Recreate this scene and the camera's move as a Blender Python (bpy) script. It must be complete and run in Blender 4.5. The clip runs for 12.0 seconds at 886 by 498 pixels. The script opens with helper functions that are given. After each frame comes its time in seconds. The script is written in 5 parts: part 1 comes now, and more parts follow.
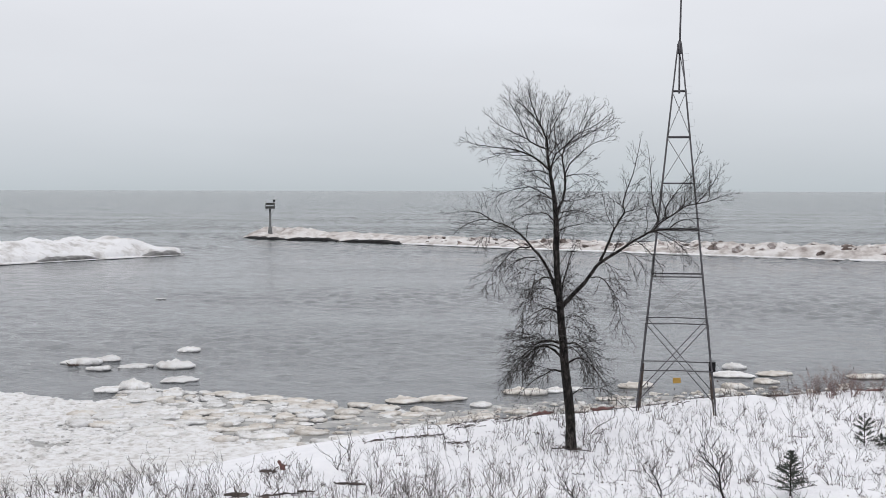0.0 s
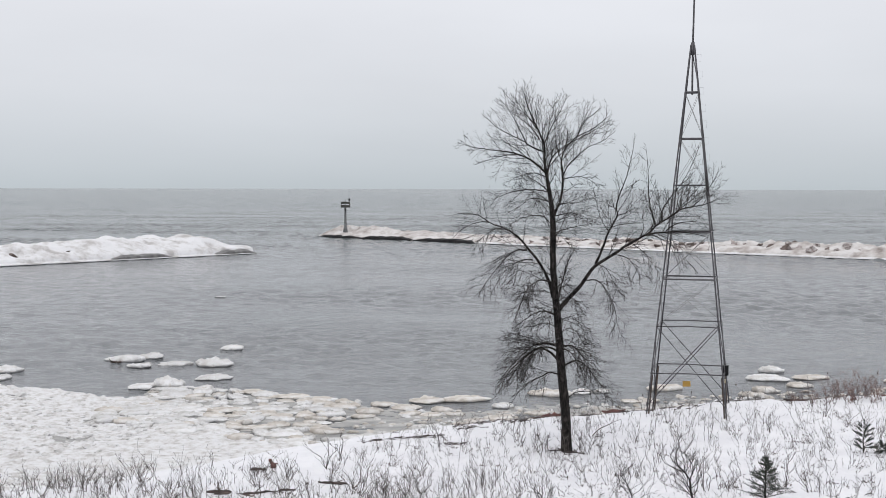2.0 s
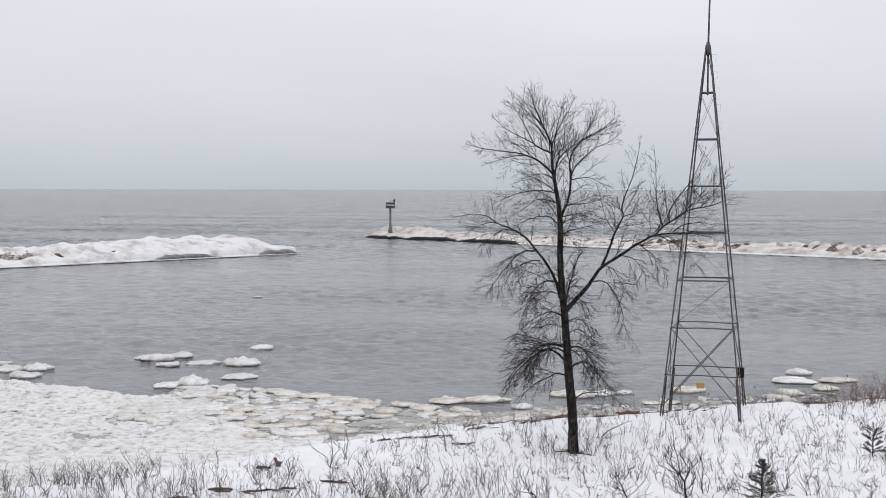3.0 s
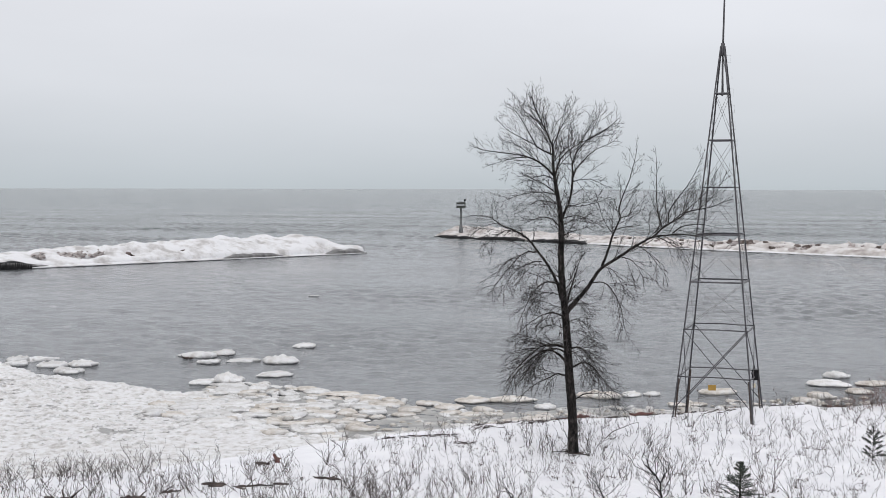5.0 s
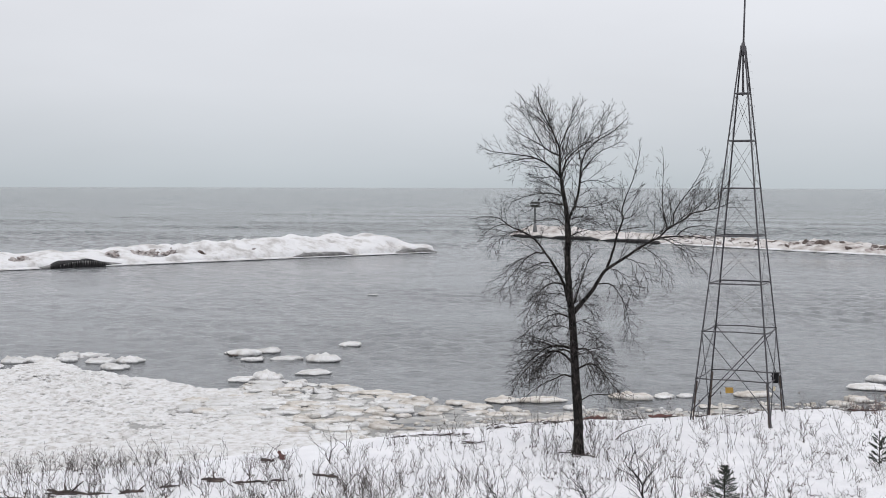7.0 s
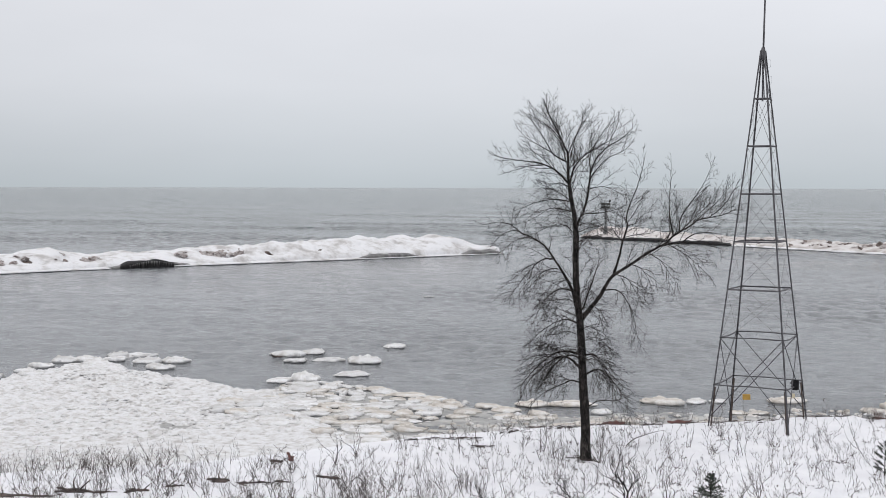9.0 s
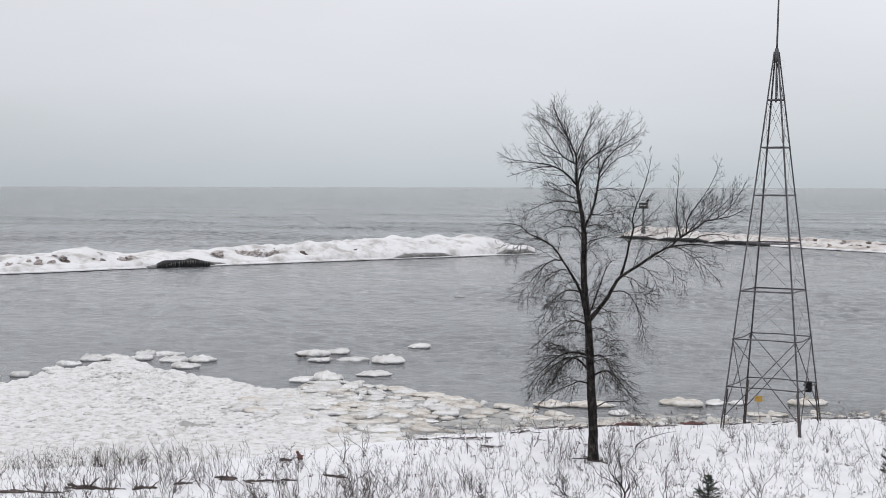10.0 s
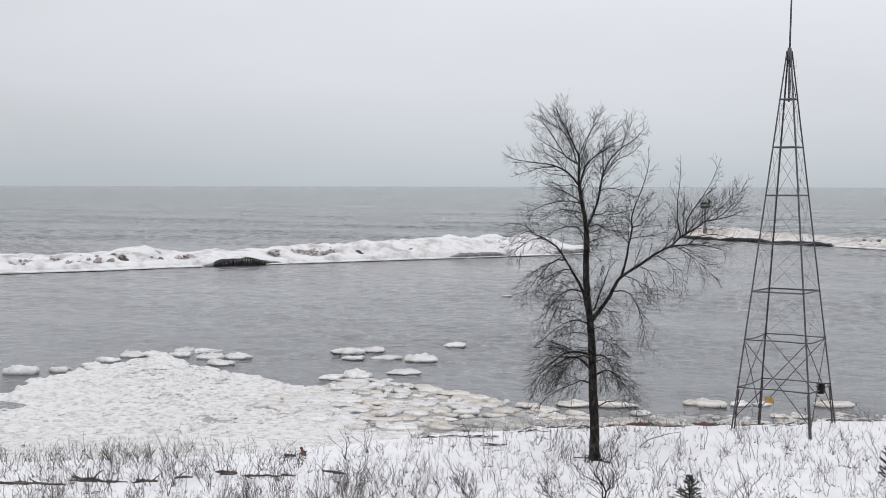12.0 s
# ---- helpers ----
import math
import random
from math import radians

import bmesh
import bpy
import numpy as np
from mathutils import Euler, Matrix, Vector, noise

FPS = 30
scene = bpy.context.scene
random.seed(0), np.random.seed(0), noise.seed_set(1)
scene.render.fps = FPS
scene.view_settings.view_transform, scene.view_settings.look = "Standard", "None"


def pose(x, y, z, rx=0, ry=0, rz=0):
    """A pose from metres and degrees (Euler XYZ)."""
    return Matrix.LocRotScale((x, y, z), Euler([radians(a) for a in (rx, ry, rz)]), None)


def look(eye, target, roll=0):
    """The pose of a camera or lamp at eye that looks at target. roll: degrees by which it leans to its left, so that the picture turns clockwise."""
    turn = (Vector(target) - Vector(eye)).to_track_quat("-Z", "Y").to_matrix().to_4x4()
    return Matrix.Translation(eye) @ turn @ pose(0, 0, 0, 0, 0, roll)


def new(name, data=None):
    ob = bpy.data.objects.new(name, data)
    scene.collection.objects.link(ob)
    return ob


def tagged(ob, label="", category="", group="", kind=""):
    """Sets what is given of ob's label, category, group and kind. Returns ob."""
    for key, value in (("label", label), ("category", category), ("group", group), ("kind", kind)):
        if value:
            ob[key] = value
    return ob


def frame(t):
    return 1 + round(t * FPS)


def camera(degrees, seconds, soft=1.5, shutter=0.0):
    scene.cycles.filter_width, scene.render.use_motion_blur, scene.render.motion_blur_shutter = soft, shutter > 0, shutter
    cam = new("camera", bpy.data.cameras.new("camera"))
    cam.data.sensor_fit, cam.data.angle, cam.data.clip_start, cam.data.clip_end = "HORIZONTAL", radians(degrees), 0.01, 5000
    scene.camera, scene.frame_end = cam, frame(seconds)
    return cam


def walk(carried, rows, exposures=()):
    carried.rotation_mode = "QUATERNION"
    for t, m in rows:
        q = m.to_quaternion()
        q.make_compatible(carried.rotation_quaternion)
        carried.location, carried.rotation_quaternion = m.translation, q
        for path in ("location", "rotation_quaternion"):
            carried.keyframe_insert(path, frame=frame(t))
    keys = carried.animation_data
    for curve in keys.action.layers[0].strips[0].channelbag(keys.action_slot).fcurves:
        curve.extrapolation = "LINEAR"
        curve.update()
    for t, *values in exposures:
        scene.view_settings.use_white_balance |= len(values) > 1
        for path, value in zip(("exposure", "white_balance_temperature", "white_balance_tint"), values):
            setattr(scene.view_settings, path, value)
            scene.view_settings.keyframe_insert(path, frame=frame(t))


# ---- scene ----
cam = camera(37.8, 12.0, soft=0.85)
PATH = [
    (0, (0.545, -0.382, 8.512), (0.463, 1.614, 8.419), 0.12),
    (0.5, (1.211, -0.367, 8.547), (1.092, 1.628, 8.453), 0.12),
    (1, (1.894, -0.435, 8.587), (1.747, 1.557, 8.492), 0.12),
    (1.5, (2.545, -0.456, 8.616), (2.36, 1.533, 8.521), 0.12),
    (2, (3.19, -0.446, 8.644), (2.97, 1.539, 8.548), 0.12),
    (2.5, (3.861, -0.392, 8.667), (3.599, 1.589, 8.571), 0.12),
    (3, (4.47, -0.397, 8.65), (4.17, 1.578, 8.555), 0.12),
    (5, (6.86, -0.363, 8.712), (6.432, 1.588, 8.616), 0.12),
    (5.5, (7.423, -0.311, 8.72), (6.962, 1.633, 8.624), 0.12),
    (6, (7.985, -0.238, 8.727), (7.492, 1.698, 8.631), 0.12),
    (6.5, (8.558, -0.15, 8.746), (8.032, 1.777, 8.649), 0.12),
    (7, (9.157, -0.032, 8.78), (8.598, 1.886, 8.682), 0.12),
    (9, (11.287, 0.241, 8.963), (10.607, 2.119, 8.865), 0.12),
    (9.5, (11.794, 0.31, 9.005), (11.083, 2.176, 8.907), 0.12),
    (10, (12.295, 0.358, 9.028), (11.553, 2.213, 8.929), 0.12),
    (10.5, (12.791, 0.436, 9.052), (12.023, 2.28, 8.952), 0.12),
    (11, (13.267, 0.573, 9.056), (12.473, 2.406, 8.956), 0.12),
    (11.5, (13.757, 0.716, 9.054), (12.938, 2.538, 8.955), 0.12),
    (12, (14.25, 0.832, 9.049), (13.407, 2.642, 8.949), 0.12),
]
walk(cam, [(t, look(eye, target, roll)) for t, eye, target, roll in PATH])

# ---- world, sun, exposure ----
scene.view_settings.exposure = 0.0
world = bpy.data.worlds.new("overcast_sky")
scene.world = world
world.use_nodes = True


def build_world():
    nt = world.node_tree
    nt.nodes.clear()
    N, L = nt.nodes.new, nt.links.new
    out = N("ShaderNodeOutputWorld")
    coord = N("ShaderNodeTexCoord")
    sep = N("ShaderNodeSeparateXYZ")
    L(coord.outputs["Generated"], sep.inputs[0])
    # overcast layer: dimmest in the murk at the horizon, brightest overhead
    ramp = N("ShaderNodeValToRGB")
    els = ramp.color_ramp.elements
    els[0].position, els[0].color = 0.0, (0.546, 0.598, 0.64, 1)
    els[1].position, els[1].color = 1.0, (1.14, 1.16, 1.20, 1)
    for p, c in ((0.03, (0.620, 0.660, 0.708)), (0.075, (0.733, 0.757, 0.806)), (0.16, (0.838, 0.85, 0.90)), (0.40, (0.965, 0.97, 1.015))):
        e = els.new(p)
        e.color = (*c, 1)
    L(sep.outputs["Z"], ramp.inputs[0])
    mapping = N("ShaderNodeMapping")
    mapping.inputs["Scale"].default_value = (1.0, 1.0, 3.5)
    L(coord.outputs["Generated"], mapping.inputs[0])
    cloud = N("ShaderNodeTexNoise")
    cloud.inputs["Scale"].default_value = 3.2
    cloud.inputs["Detail"].default_value = 4
    cloud.inputs["Roughness"].default_value = 0.5
    L(mapping.outputs[0], cloud.inputs["Vector"])
    veil = N("ShaderNodeMapRange")
    veil.inputs["From Min"].default_value, veil.inputs["From Max"].default_value = 0.3, 0.7
    veil.inputs["To Min"].default_value, veil.inputs["To Max"].default_value = 0.965, 1.035
    L(cloud.outputs["Fac"], veil.inputs["Value"])
    mul = N("ShaderNodeMix")
    mul.data_type, mul.blend_type = "RGBA", "MULTIPLY"
    mul.inputs["Factor"].default_value = 1
    L(ramp.outputs[0], mul.inputs["A"])
    L(veil.outputs[0], mul.inputs["B"])
    # thicker cloud towards one side
    west = N("ShaderNodeMapRange")
    west.interpolation_type = "SMOOTHSTEP"
    west.inputs["From Min"].default_value, west.inputs["From Max"].default_value = -0.78, -0.40
    west.inputs["To Min"].default_value, west.inputs["To Max"].default_value = 0.90, 1.0
    L(sep.outputs["X"], west.inputs["Value"])
    shade = N("ShaderNodeMix")
    shade.data_type, shade.blend_type = "RGBA", "MULTIPLY"
    shade.inputs["Factor"].default_value = 1
    L(mul.outputs["Result"], shade.inputs["A"])
    L(west.outputs[0], shade.inputs["B"])
    over = N("ShaderNodeBackground")
    over.inputs["Strength"].default_value = 1.0
    L(shade.outputs["Result"], over.inputs["Color"])
    sky = N("ShaderNodeTexSky")
    sky.sky_type = "NISHITA"
    sky.sun_disc = False
    sky.sun_elevation, sky.sun_rotation = radians(32), radians(200)
    clear = N("ShaderNodeBackground")
    clear.inputs["Strength"].default_value = 0.05
    L(sky.outputs[0], clear.inputs["Color"])
    mix = N("ShaderNodeMixShader")
    mix.inputs[0].default_value = 0.06
    L(over.outputs[0], mix.inputs[1])
    L(clear.outputs[0], mix.inputs[2])
    L(mix.outputs[0], out.inputs["Surface"])


build_world()
sun = new("sun", bpy.data.lights.new("sun", "SUN"))
sun.data.energy, sun.data.angle, sun.data.color = 0.45, radians(35), (1.0, 0.97, 0.93)
sun.matrix_world = look((0, 0, 60), (12, 34, 0))


# ---- materials ----
def material(name, colors, scale=4.0, rough=0.8, metal=0.0, bumps=((30.0, 0.02),), stretch=(1, 1, 1), detail=6.0,
             per_object=0.0, low=0.35, high=0.65, specular=0.5):
    """A Principled surface whose colour runs through a noise ramp, with layers of fine relief (scale, depth in metres)."""
    m = bpy.data.materials.new(name)
    m.use_nodes = True
    nt = m.node_tree
    N, L = nt.nodes.new, nt.links.new
    p = nt.nodes["Principled BSDF"]
    p.inputs["Roughness"].default_value = rough
    p.inputs["Metallic"].default_value = metal
    p.inputs["Specular IOR Level"].default_value = specular
    coord = N("ShaderNodeTexCoord")
    mp = N("ShaderNodeMapping")
    mp.inputs["Scale"].default_value = stretch
    L(coord.outputs["Object"], mp.inputs[0])
    noise_t = N("ShaderNodeTexNoise")
    noise_t.inputs["Scale"].default_value = scale
    noise_t.inputs["Detail"].default_value = detail
    noise_t.inputs["Roughness"].default_value = 0.6
    L(mp.outputs[0], noise_t.inputs["Vector"])
    ramp = N("ShaderNodeValToRGB")
    els = ramp.color_ramp.elements
    els[0].position, els[1].position = low, high
    els[0].color, els[1].color = (*colors[0], 1), (*colors[-1], 1)
    for i, c in enumerate(colors[1:-1], 1):
        e = els.new(low + (high - low) * i / (len(colors) - 1))
        e.color = (*c, 1)
    L(noise_t.outputs["Fac"], ramp.inputs[0])
    col = ramp.outputs[0]
    if per_object:
        info = N("ShaderNodeObjectInfo")
        hsv = N("ShaderNodeHueSaturation")
        rng = N("ShaderNodeMapRange")
        rng.inputs["To Min"].default_value, rng.inputs["To Max"].default_value = 1 - per_object, 1 + per_object * 0.3
        L(info.outputs["Random"], rng.inputs["Value"])
        L(rng.outputs[0], hsv.inputs["Value"])
        L(col, hsv.inputs["Color"])
        col = hsv.outputs[0]
    L(col, p.inputs["Base Color"])
    last = None
    for s, depth in bumps:
        n2 = N("ShaderNodeTexNoise")
        n2.inputs["Scale"].default_value = s
        n2.inputs["Detail"].default_value = 4
        L(mp.outputs[0], n2.inputs["Vector"])
        b = N("ShaderNodeBump")
        b.inputs["Distance"].default_value = depth
        b.inputs["Strength"].default_value = 1.0
        L(n2.outputs["Fac"], b.inputs["Height"])
        if last:
            L(last.outputs[0], b.inputs["Normal"])
        last = b
    if last:
        L(last.outputs[0], p.inputs["Normal"])
    return m


def water_material():
    m = bpy.data.materials.new("lake_water")
    m.use_nodes = True
    nt = m.node_tree
    N, L = nt.nodes.new, nt.links.new
    p = nt.nodes["Principled BSDF"]
    p.inputs["Roughness"].default_value = 0.10
    p.inputs["IOR"].default_value = 1.33
    coord = N("ShaderNodeTexCoord")
    big = N("ShaderNodeTexNoise")
    big.inputs["Scale"].default_value = 0.018
    big.inputs["Detail"].default_value = 3
    mpb = N("ShaderNodeMapping")
    mpb.inputs["Scale"].default_value = (0.5, 1.6, 1)
    L(coord.outputs["Object"], mpb.inputs[0])
    L(mpb.outputs[0], big.inputs["Vector"])
    ramp = N("ShaderNodeValToRGB")
    ramp.color_ramp.elements[0].color = (0.118, 0.126, 0.134, 1)
    ramp.color_ramp.elements[1].color = (0.155, 0.163, 0.171, 1)
    ramp.color_ramp.elements[0].position, ramp.color_ramp.elements[1].position = 0.35, 0.65
    L(big.outputs["Fac"], ramp.inputs[0])
    # base colour runs along Y from harbour grey to a darker, greener lake tone
    where = N("ShaderNodeSeparateXYZ")
    L(coord.outputs["Object"], where.inputs[0])
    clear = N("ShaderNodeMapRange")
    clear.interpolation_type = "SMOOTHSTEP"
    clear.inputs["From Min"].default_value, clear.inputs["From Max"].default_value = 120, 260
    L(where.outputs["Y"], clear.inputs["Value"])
    chop = N("ShaderNodeMapRange")
    chop.interpolation_type = "SMOOTHSTEP"
    chop.inputs["From Min"].default_value, chop.inputs["From Max"].default_value = 85, 200
    L(where.outputs["Y"], chop.inputs["Value"])
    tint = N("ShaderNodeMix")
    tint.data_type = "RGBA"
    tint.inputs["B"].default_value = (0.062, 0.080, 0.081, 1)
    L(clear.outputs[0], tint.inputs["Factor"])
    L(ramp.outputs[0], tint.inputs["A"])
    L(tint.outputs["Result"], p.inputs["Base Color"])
    # the far lake, too distant for the sheet's own waves, keeps its chop as relief
    sep = N("ShaderNodeSeparateXYZ")
    L(coord.outputs["Object"], sep.inputs[0])
    far = N("ShaderNodeMapRange")
    far.interpolation_type = "SMOOTHSTEP"
    far.inputs["From Min"].default_value, far.inputs["From Max"].default_value = 250, 650
    L(sep.outputs["Y"], far.inputs["Value"])
    lee = N("ShaderNodeMapRange")
    lee.interpolation_type = "SMOOTHSTEP"
    lee.inputs["From Min"].default_value, lee.inputs["From Max"].default_value = -50, -12
    lee.inputs["To Min"].default_value, lee.inputs["To Max"].default_value = 0.6, 1.0
    L(sep.outputs["X"], lee.inputs["Value"])
    # calmer and livelier streaks of ripple across the harbour
    mps = N("ShaderNodeMapping")
    mps.inputs["Scale"].default_value = (0.35, 1.9, 1)
    mps.inputs["Rotation"].default_value = (0, 0, radians(-4))
    L(coord.outputs["Object"], mps.inputs[0])
    streak = N("ShaderNodeTexNoise")
    streak.inputs["Scale"].default_value = 0.11
    streak.inputs["Detail"].default_value = 3
    L(mps.outputs[0], streak.inputs["Vector"])
    span = N("ShaderNodeMapRange")
    span.interpolation_type = "SMOOTHSTEP"
    span.inputs["From Min"].default_value, span.inputs["From Max"].default_value = 0.36, 0.64
    span.inputs["To Min"].default_value, span.inputs["To Max"].default_value = 0.75, 1.3
    L(streak.outputs["Fac"], span.inputs["Value"])
    ripple = N("ShaderNodeMath")
    ripple.operation = "MULTIPLY"
    windy = N("ShaderNodeMath")
    windy.operation = "MAXIMUM"
    L(lee.outputs[0], windy.inputs[0])
    L(clear.outputs[0], windy.inputs[1])
    L(windy.outputs[0], ripple.inputs[0])
    L(span.outputs[0], ripple.inputs[1])
    last = None
    for scale, depth, sx, sy, turn in ((0.045, 3.0, 0.7, 1.3, 5), (0.13, 1.5, 0.8, 1.3, -6), (0.3, 1.05, 0.9, 1.1, 4), (0.42, 0.60, 0.9, 1.0, -9), (1.1, 0.15, 0.9, 1.0, 8), (2.3, 0.105, 0.7, 1.15, -6), (5.5, 0.038, 0.8, 1.0, 0)):
        mp = N("ShaderNodeMapping")
        mp.inputs["Scale"].default_value = (sx, sy, 1)
        mp.inputs["Rotation"].default_value = (0, 0, radians(turn))
        L(coord.outputs["Object"], mp.inputs[0])
        n = N("ShaderNodeTexNoise")
        n.inputs["Scale"].default_value = scale
        n.inputs["Detail"].default_value = 3
        n.inputs["Distortion"].default_value = 0.5
        L(mp.outputs[0], n.inputs["Vector"])
        b = N("ShaderNodeBump")
        b.inputs["Distance"].default_value = depth
        L(far.outputs[0] if depth > 1 else chop.outputs[0] if depth > 0.5 else ripple.outputs[0], b.inputs["Strength"])
        L(n.outputs["Fac"], b.inputs["Height"])
        if last:
            L(last.outputs[0], b.inputs["Normal"])
        last = b
    L(last.outputs[0], p.inputs["Normal"])
    return m


SNOW = material("snow", ((0.795, 0.79, 0.82), (0.875, 0.868, 0.892)), 0.8, 0.75, bumps=((0.9, 0.12), (3.0, 0.07), (12.0, 0.03), (60.0, 0.006)), specular=0.25)
SHELF = material("shelf_ice", ((0.51, 0.485, 0.47), (0.71, 0.695, 0.69), (0.80, 0.795, 0.805)), 3.2, 0.7, bumps=((3.5, 0.05), (9.0, 0.06), (24, 0.035)),
                 stretch=(1, 1, 1), low=0.34, high=0.58, specular=0.3)
FLOE = material("floe_ice", ((0.58, 0.555, 0.535), (0.74, 0.73, 0.725), (0.82, 0.815, 0.825)), 1.6, 0.7, bumps=((5.0, 0.09), (16.0, 0.035), (50.0, 0.01)), per_object=0.14, specular=0.3)
FLOE_TAN = material("sandy_floe_ice", ((0.46, 0.415, 0.365), (0.65, 0.605, 0.56), (0.76, 0.74, 0.72)), 1.4, 0.7, bumps=((5.0, 0.09), (16.0, 0.035), (50.0, 0.01)), per_object=0.10, specular=0.3)
SLUSH = material("slush", ((0.18, 0.178, 0.175), (0.28, 0.274, 0.262), (0.45, 0.435, 0.41)), 1.1, 0.35, bumps=((4.0, 0.03), (16, 0.01)), stretch=(0.6, 1.3, 1))
MOUND = material("mound_snow", ((0.46, 0.44, 0.435), (0.64, 0.625, 0.625), (0.77, 0.765, 0.78)), 0.50, 0.75, bumps=((0.9, 0.22), (2.4, 0.12), (7.0, 0.05)), low=0.36, high=0.53, specular=0.2)
MOUND_TAN = material("spray_ice", ((0.26, 0.22, 0.205), (0.50, 0.46, 0.44), (0.68, 0.655, 0.645)), 0.5, 0.7, bumps=((0.9, 0.30), (3.0, 0.12)), low=0.3, high=0.6, specular=0.3)
BARK = material("bark", ((0.006, 0.0055, 0.0055), (0.022, 0.0195, 0.018), (0.062, 0.055, 0.051)), 11, 0.9, bumps=((6, 0.06), (18, 0.035)), stretch=(1, 1, 0.5), low=0.36, high=0.68, specular=0.15)
TWIG = material("twig_bark", ((0.012, 0.010, 0.010), (0.030, 0.025, 0.025)), 6, 0.85, bumps=(), specular=0.2)
SHRUB = material("shrub_bark", ((0.062, 0.052, 0.050), (0.145, 0.125, 0.118)), 5, 0.85, bumps=(), per_object=0.35, specular=0.2)
RED_TWIG = material("red_twig_bark", ((0.105, 0.056, 0.050), (0.22, 0.13, 0.112)), 5, 0.85, bumps=(), specular=0.2)
STEEL = material("galvanised_steel", ((0.055, 0.053, 0.058), (0.122, 0.118, 0.127)), 7, 0.55, 0.5, bumps=((60, 0.002),))
BROWN_STEEL = material("rusted_steel", ((0.05, 0.038, 0.032), (0.13, 0.10, 0.085)), 9, 0.8, 0.2, bumps=((50, 0.003),))
RUST = material("weathered_rod", ((0.10, 0.095, 0.095), (0.17, 0.165, 0.16)), 7, 0.6, 0.3, bumps=())
WOOD = material("driftwood", ((0.028, 0.021, 0.020), (0.075, 0.055, 0.050), (0.15, 0.115, 0.10)), 4, 0.85, bumps=((25, 0.02),), stretch=(0.4, 2, 2), per_object=0.3)
RED_WOOD = material("red_driftwood", ((0.10, 0.046, 0.042), (0.20, 0.095, 0.082)), 4, 0.85, bumps=((25, 0.02),), stretch=(0.4, 2, 2))
ROCK = material("wet_rock", ((0.085, 0.062, 0.053), (0.23, 0.18, 0.16)), 0.9, 0.7, bumps=((2.0, 0.12), (8, 0.04)), per_object=0.3)
PALE_ROCK = material("pale_pinkish_rock", ((0.26, 0.21, 0.195), (0.46, 0.405, 0.39), (0.67, 0.645, 0.64)), 1.6, 0.5, bumps=((3.0, 0.1), (9, 0.04)), per_object=0.25)
# wet rock, and shade painted near-black under snow lips and ice ledges
DARK = material("wet_dark_face_and_shade", ((0.008, 0.008, 0.009), (0.04, 0.039, 0.04)), 3.5, 0.75, bumps=((3, 0.05),), stretch=(1, 1, 0.2), specular=0.2)
GREY_ICE = material("grey_ice", ((0.07, 0.068, 0.067), (0.24, 0.235, 0.23)), 1.8, 0.4, bumps=((2, 0.1),), stretch=(1, 1, 0.35))
NEEDLE = material("spruce_needles", ((0.018, 0.026, 0.020), (0.052, 0.064, 0.046)), 8, 0.8, bumps=())
YELLOW = material("yellow_sign_paint", ((0.31, 0.18, 0.028), (0.42, 0.25, 0.045)), 6, 0.5, bumps=((30, 0.002),))
BLACK = material("black_box_paint", ((0.006, 0.006, 0.007), (0.016, 0.016, 0.018)), 6, 0.6, bumps=(), specular=0.15)
NAV_PAINT = material("weathered_steel_paint", ((0.11, 0.115, 0.12), (0.22, 0.225, 0.225)), 2.5, 0.6, 0.2, bumps=())
BOARD = material("dark_daymark_boards", ((0.03, 0.032, 0.03), (0.09, 0.092, 0.085)), 2.5, 0.7, bumps=())
PALE_TAG = material("faded_tag", ((0.50, 0.42, 0.28), (0.62, 0.55, 0.42)), 8, 0.6, bumps=())
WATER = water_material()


# ---- mesh helpers ----
def mesh_object(name, verts, faces, mat, parent=None, label="", smooth=True):
    me = bpy.data.meshes.new(name)
    me.from_pydata([tuple(v) for v in verts], [], faces)
    me.materials.append(mat)
    if smooth:
        me.polygons.foreach_set("use_smooth", [True] * len(me.polygons))
    me.update()
    ob = new(name, me)
    if parent:
        ob.parent = parent
    if label:
        ob["label"] = label
    return ob


def part(name, bm, mat, parent=None, label="", smooth=False):
    me = bpy.data.meshes.new(name)
    bm.to_mesh(me)
    bm.free()
    me.materials.append(mat)
    if smooth:
        me.polygons.foreach_set("use_smooth", [True] * len(me.polygons))
    ob = new(name, me)
    if parent:
        ob.parent = parent
    if label:
        ob["label"] = label
    return ob


def tube(V, F, pts, radii, sides):
    """Adds a tapered round tube along pts to the lists V and F."""
    base = len(V)
    n = len(pts)
    up = Vector((0.31, 0.17, 0.93))
    for i, p in enumerate(pts):
        a, b = pts[max(i - 1, 0)], pts[min(i + 1, n - 1)]
        d = (b - a)
        if d.length < 1e-6:
            d = Vector((0, 0, 1))
        d.normalize()
        s = d.cross(up)
        if s.length < 0.1:
            s = d.cross(Vector((1, 0, 0)))
        s.normalize()
        t = d.cross(s)
        for k in range(sides):
            c = 2 * math.pi * k / sides
            V.append(p + radii[i] * (math.cos(c) * s + math.sin(c) * t))
    for i in range(n - 1):
        for k in range(sides):
            a, b = base + i * sides + k, base + i * sides + (k + 1) % sides
            F.append((a, b, b + sides, a + sides))
    F.append(tuple(base + k for k in reversed(range(sides))))
    F.append(tuple(base + (n - 1) * sides + k for k in range(sides)))


def tube_part(name, pts, radius, mat, parent=None, label="", sides=8, end=None):
    V, F = [], []
    pts = [Vector(p) for p in pts]
    end = radius if end is None else end
    tube(V, F, pts, [radius + (end - radius) * i / (len(pts) - 1) for i in range(len(pts))], sides)
    return mesh_object(name, V, F, mat, parent, label)


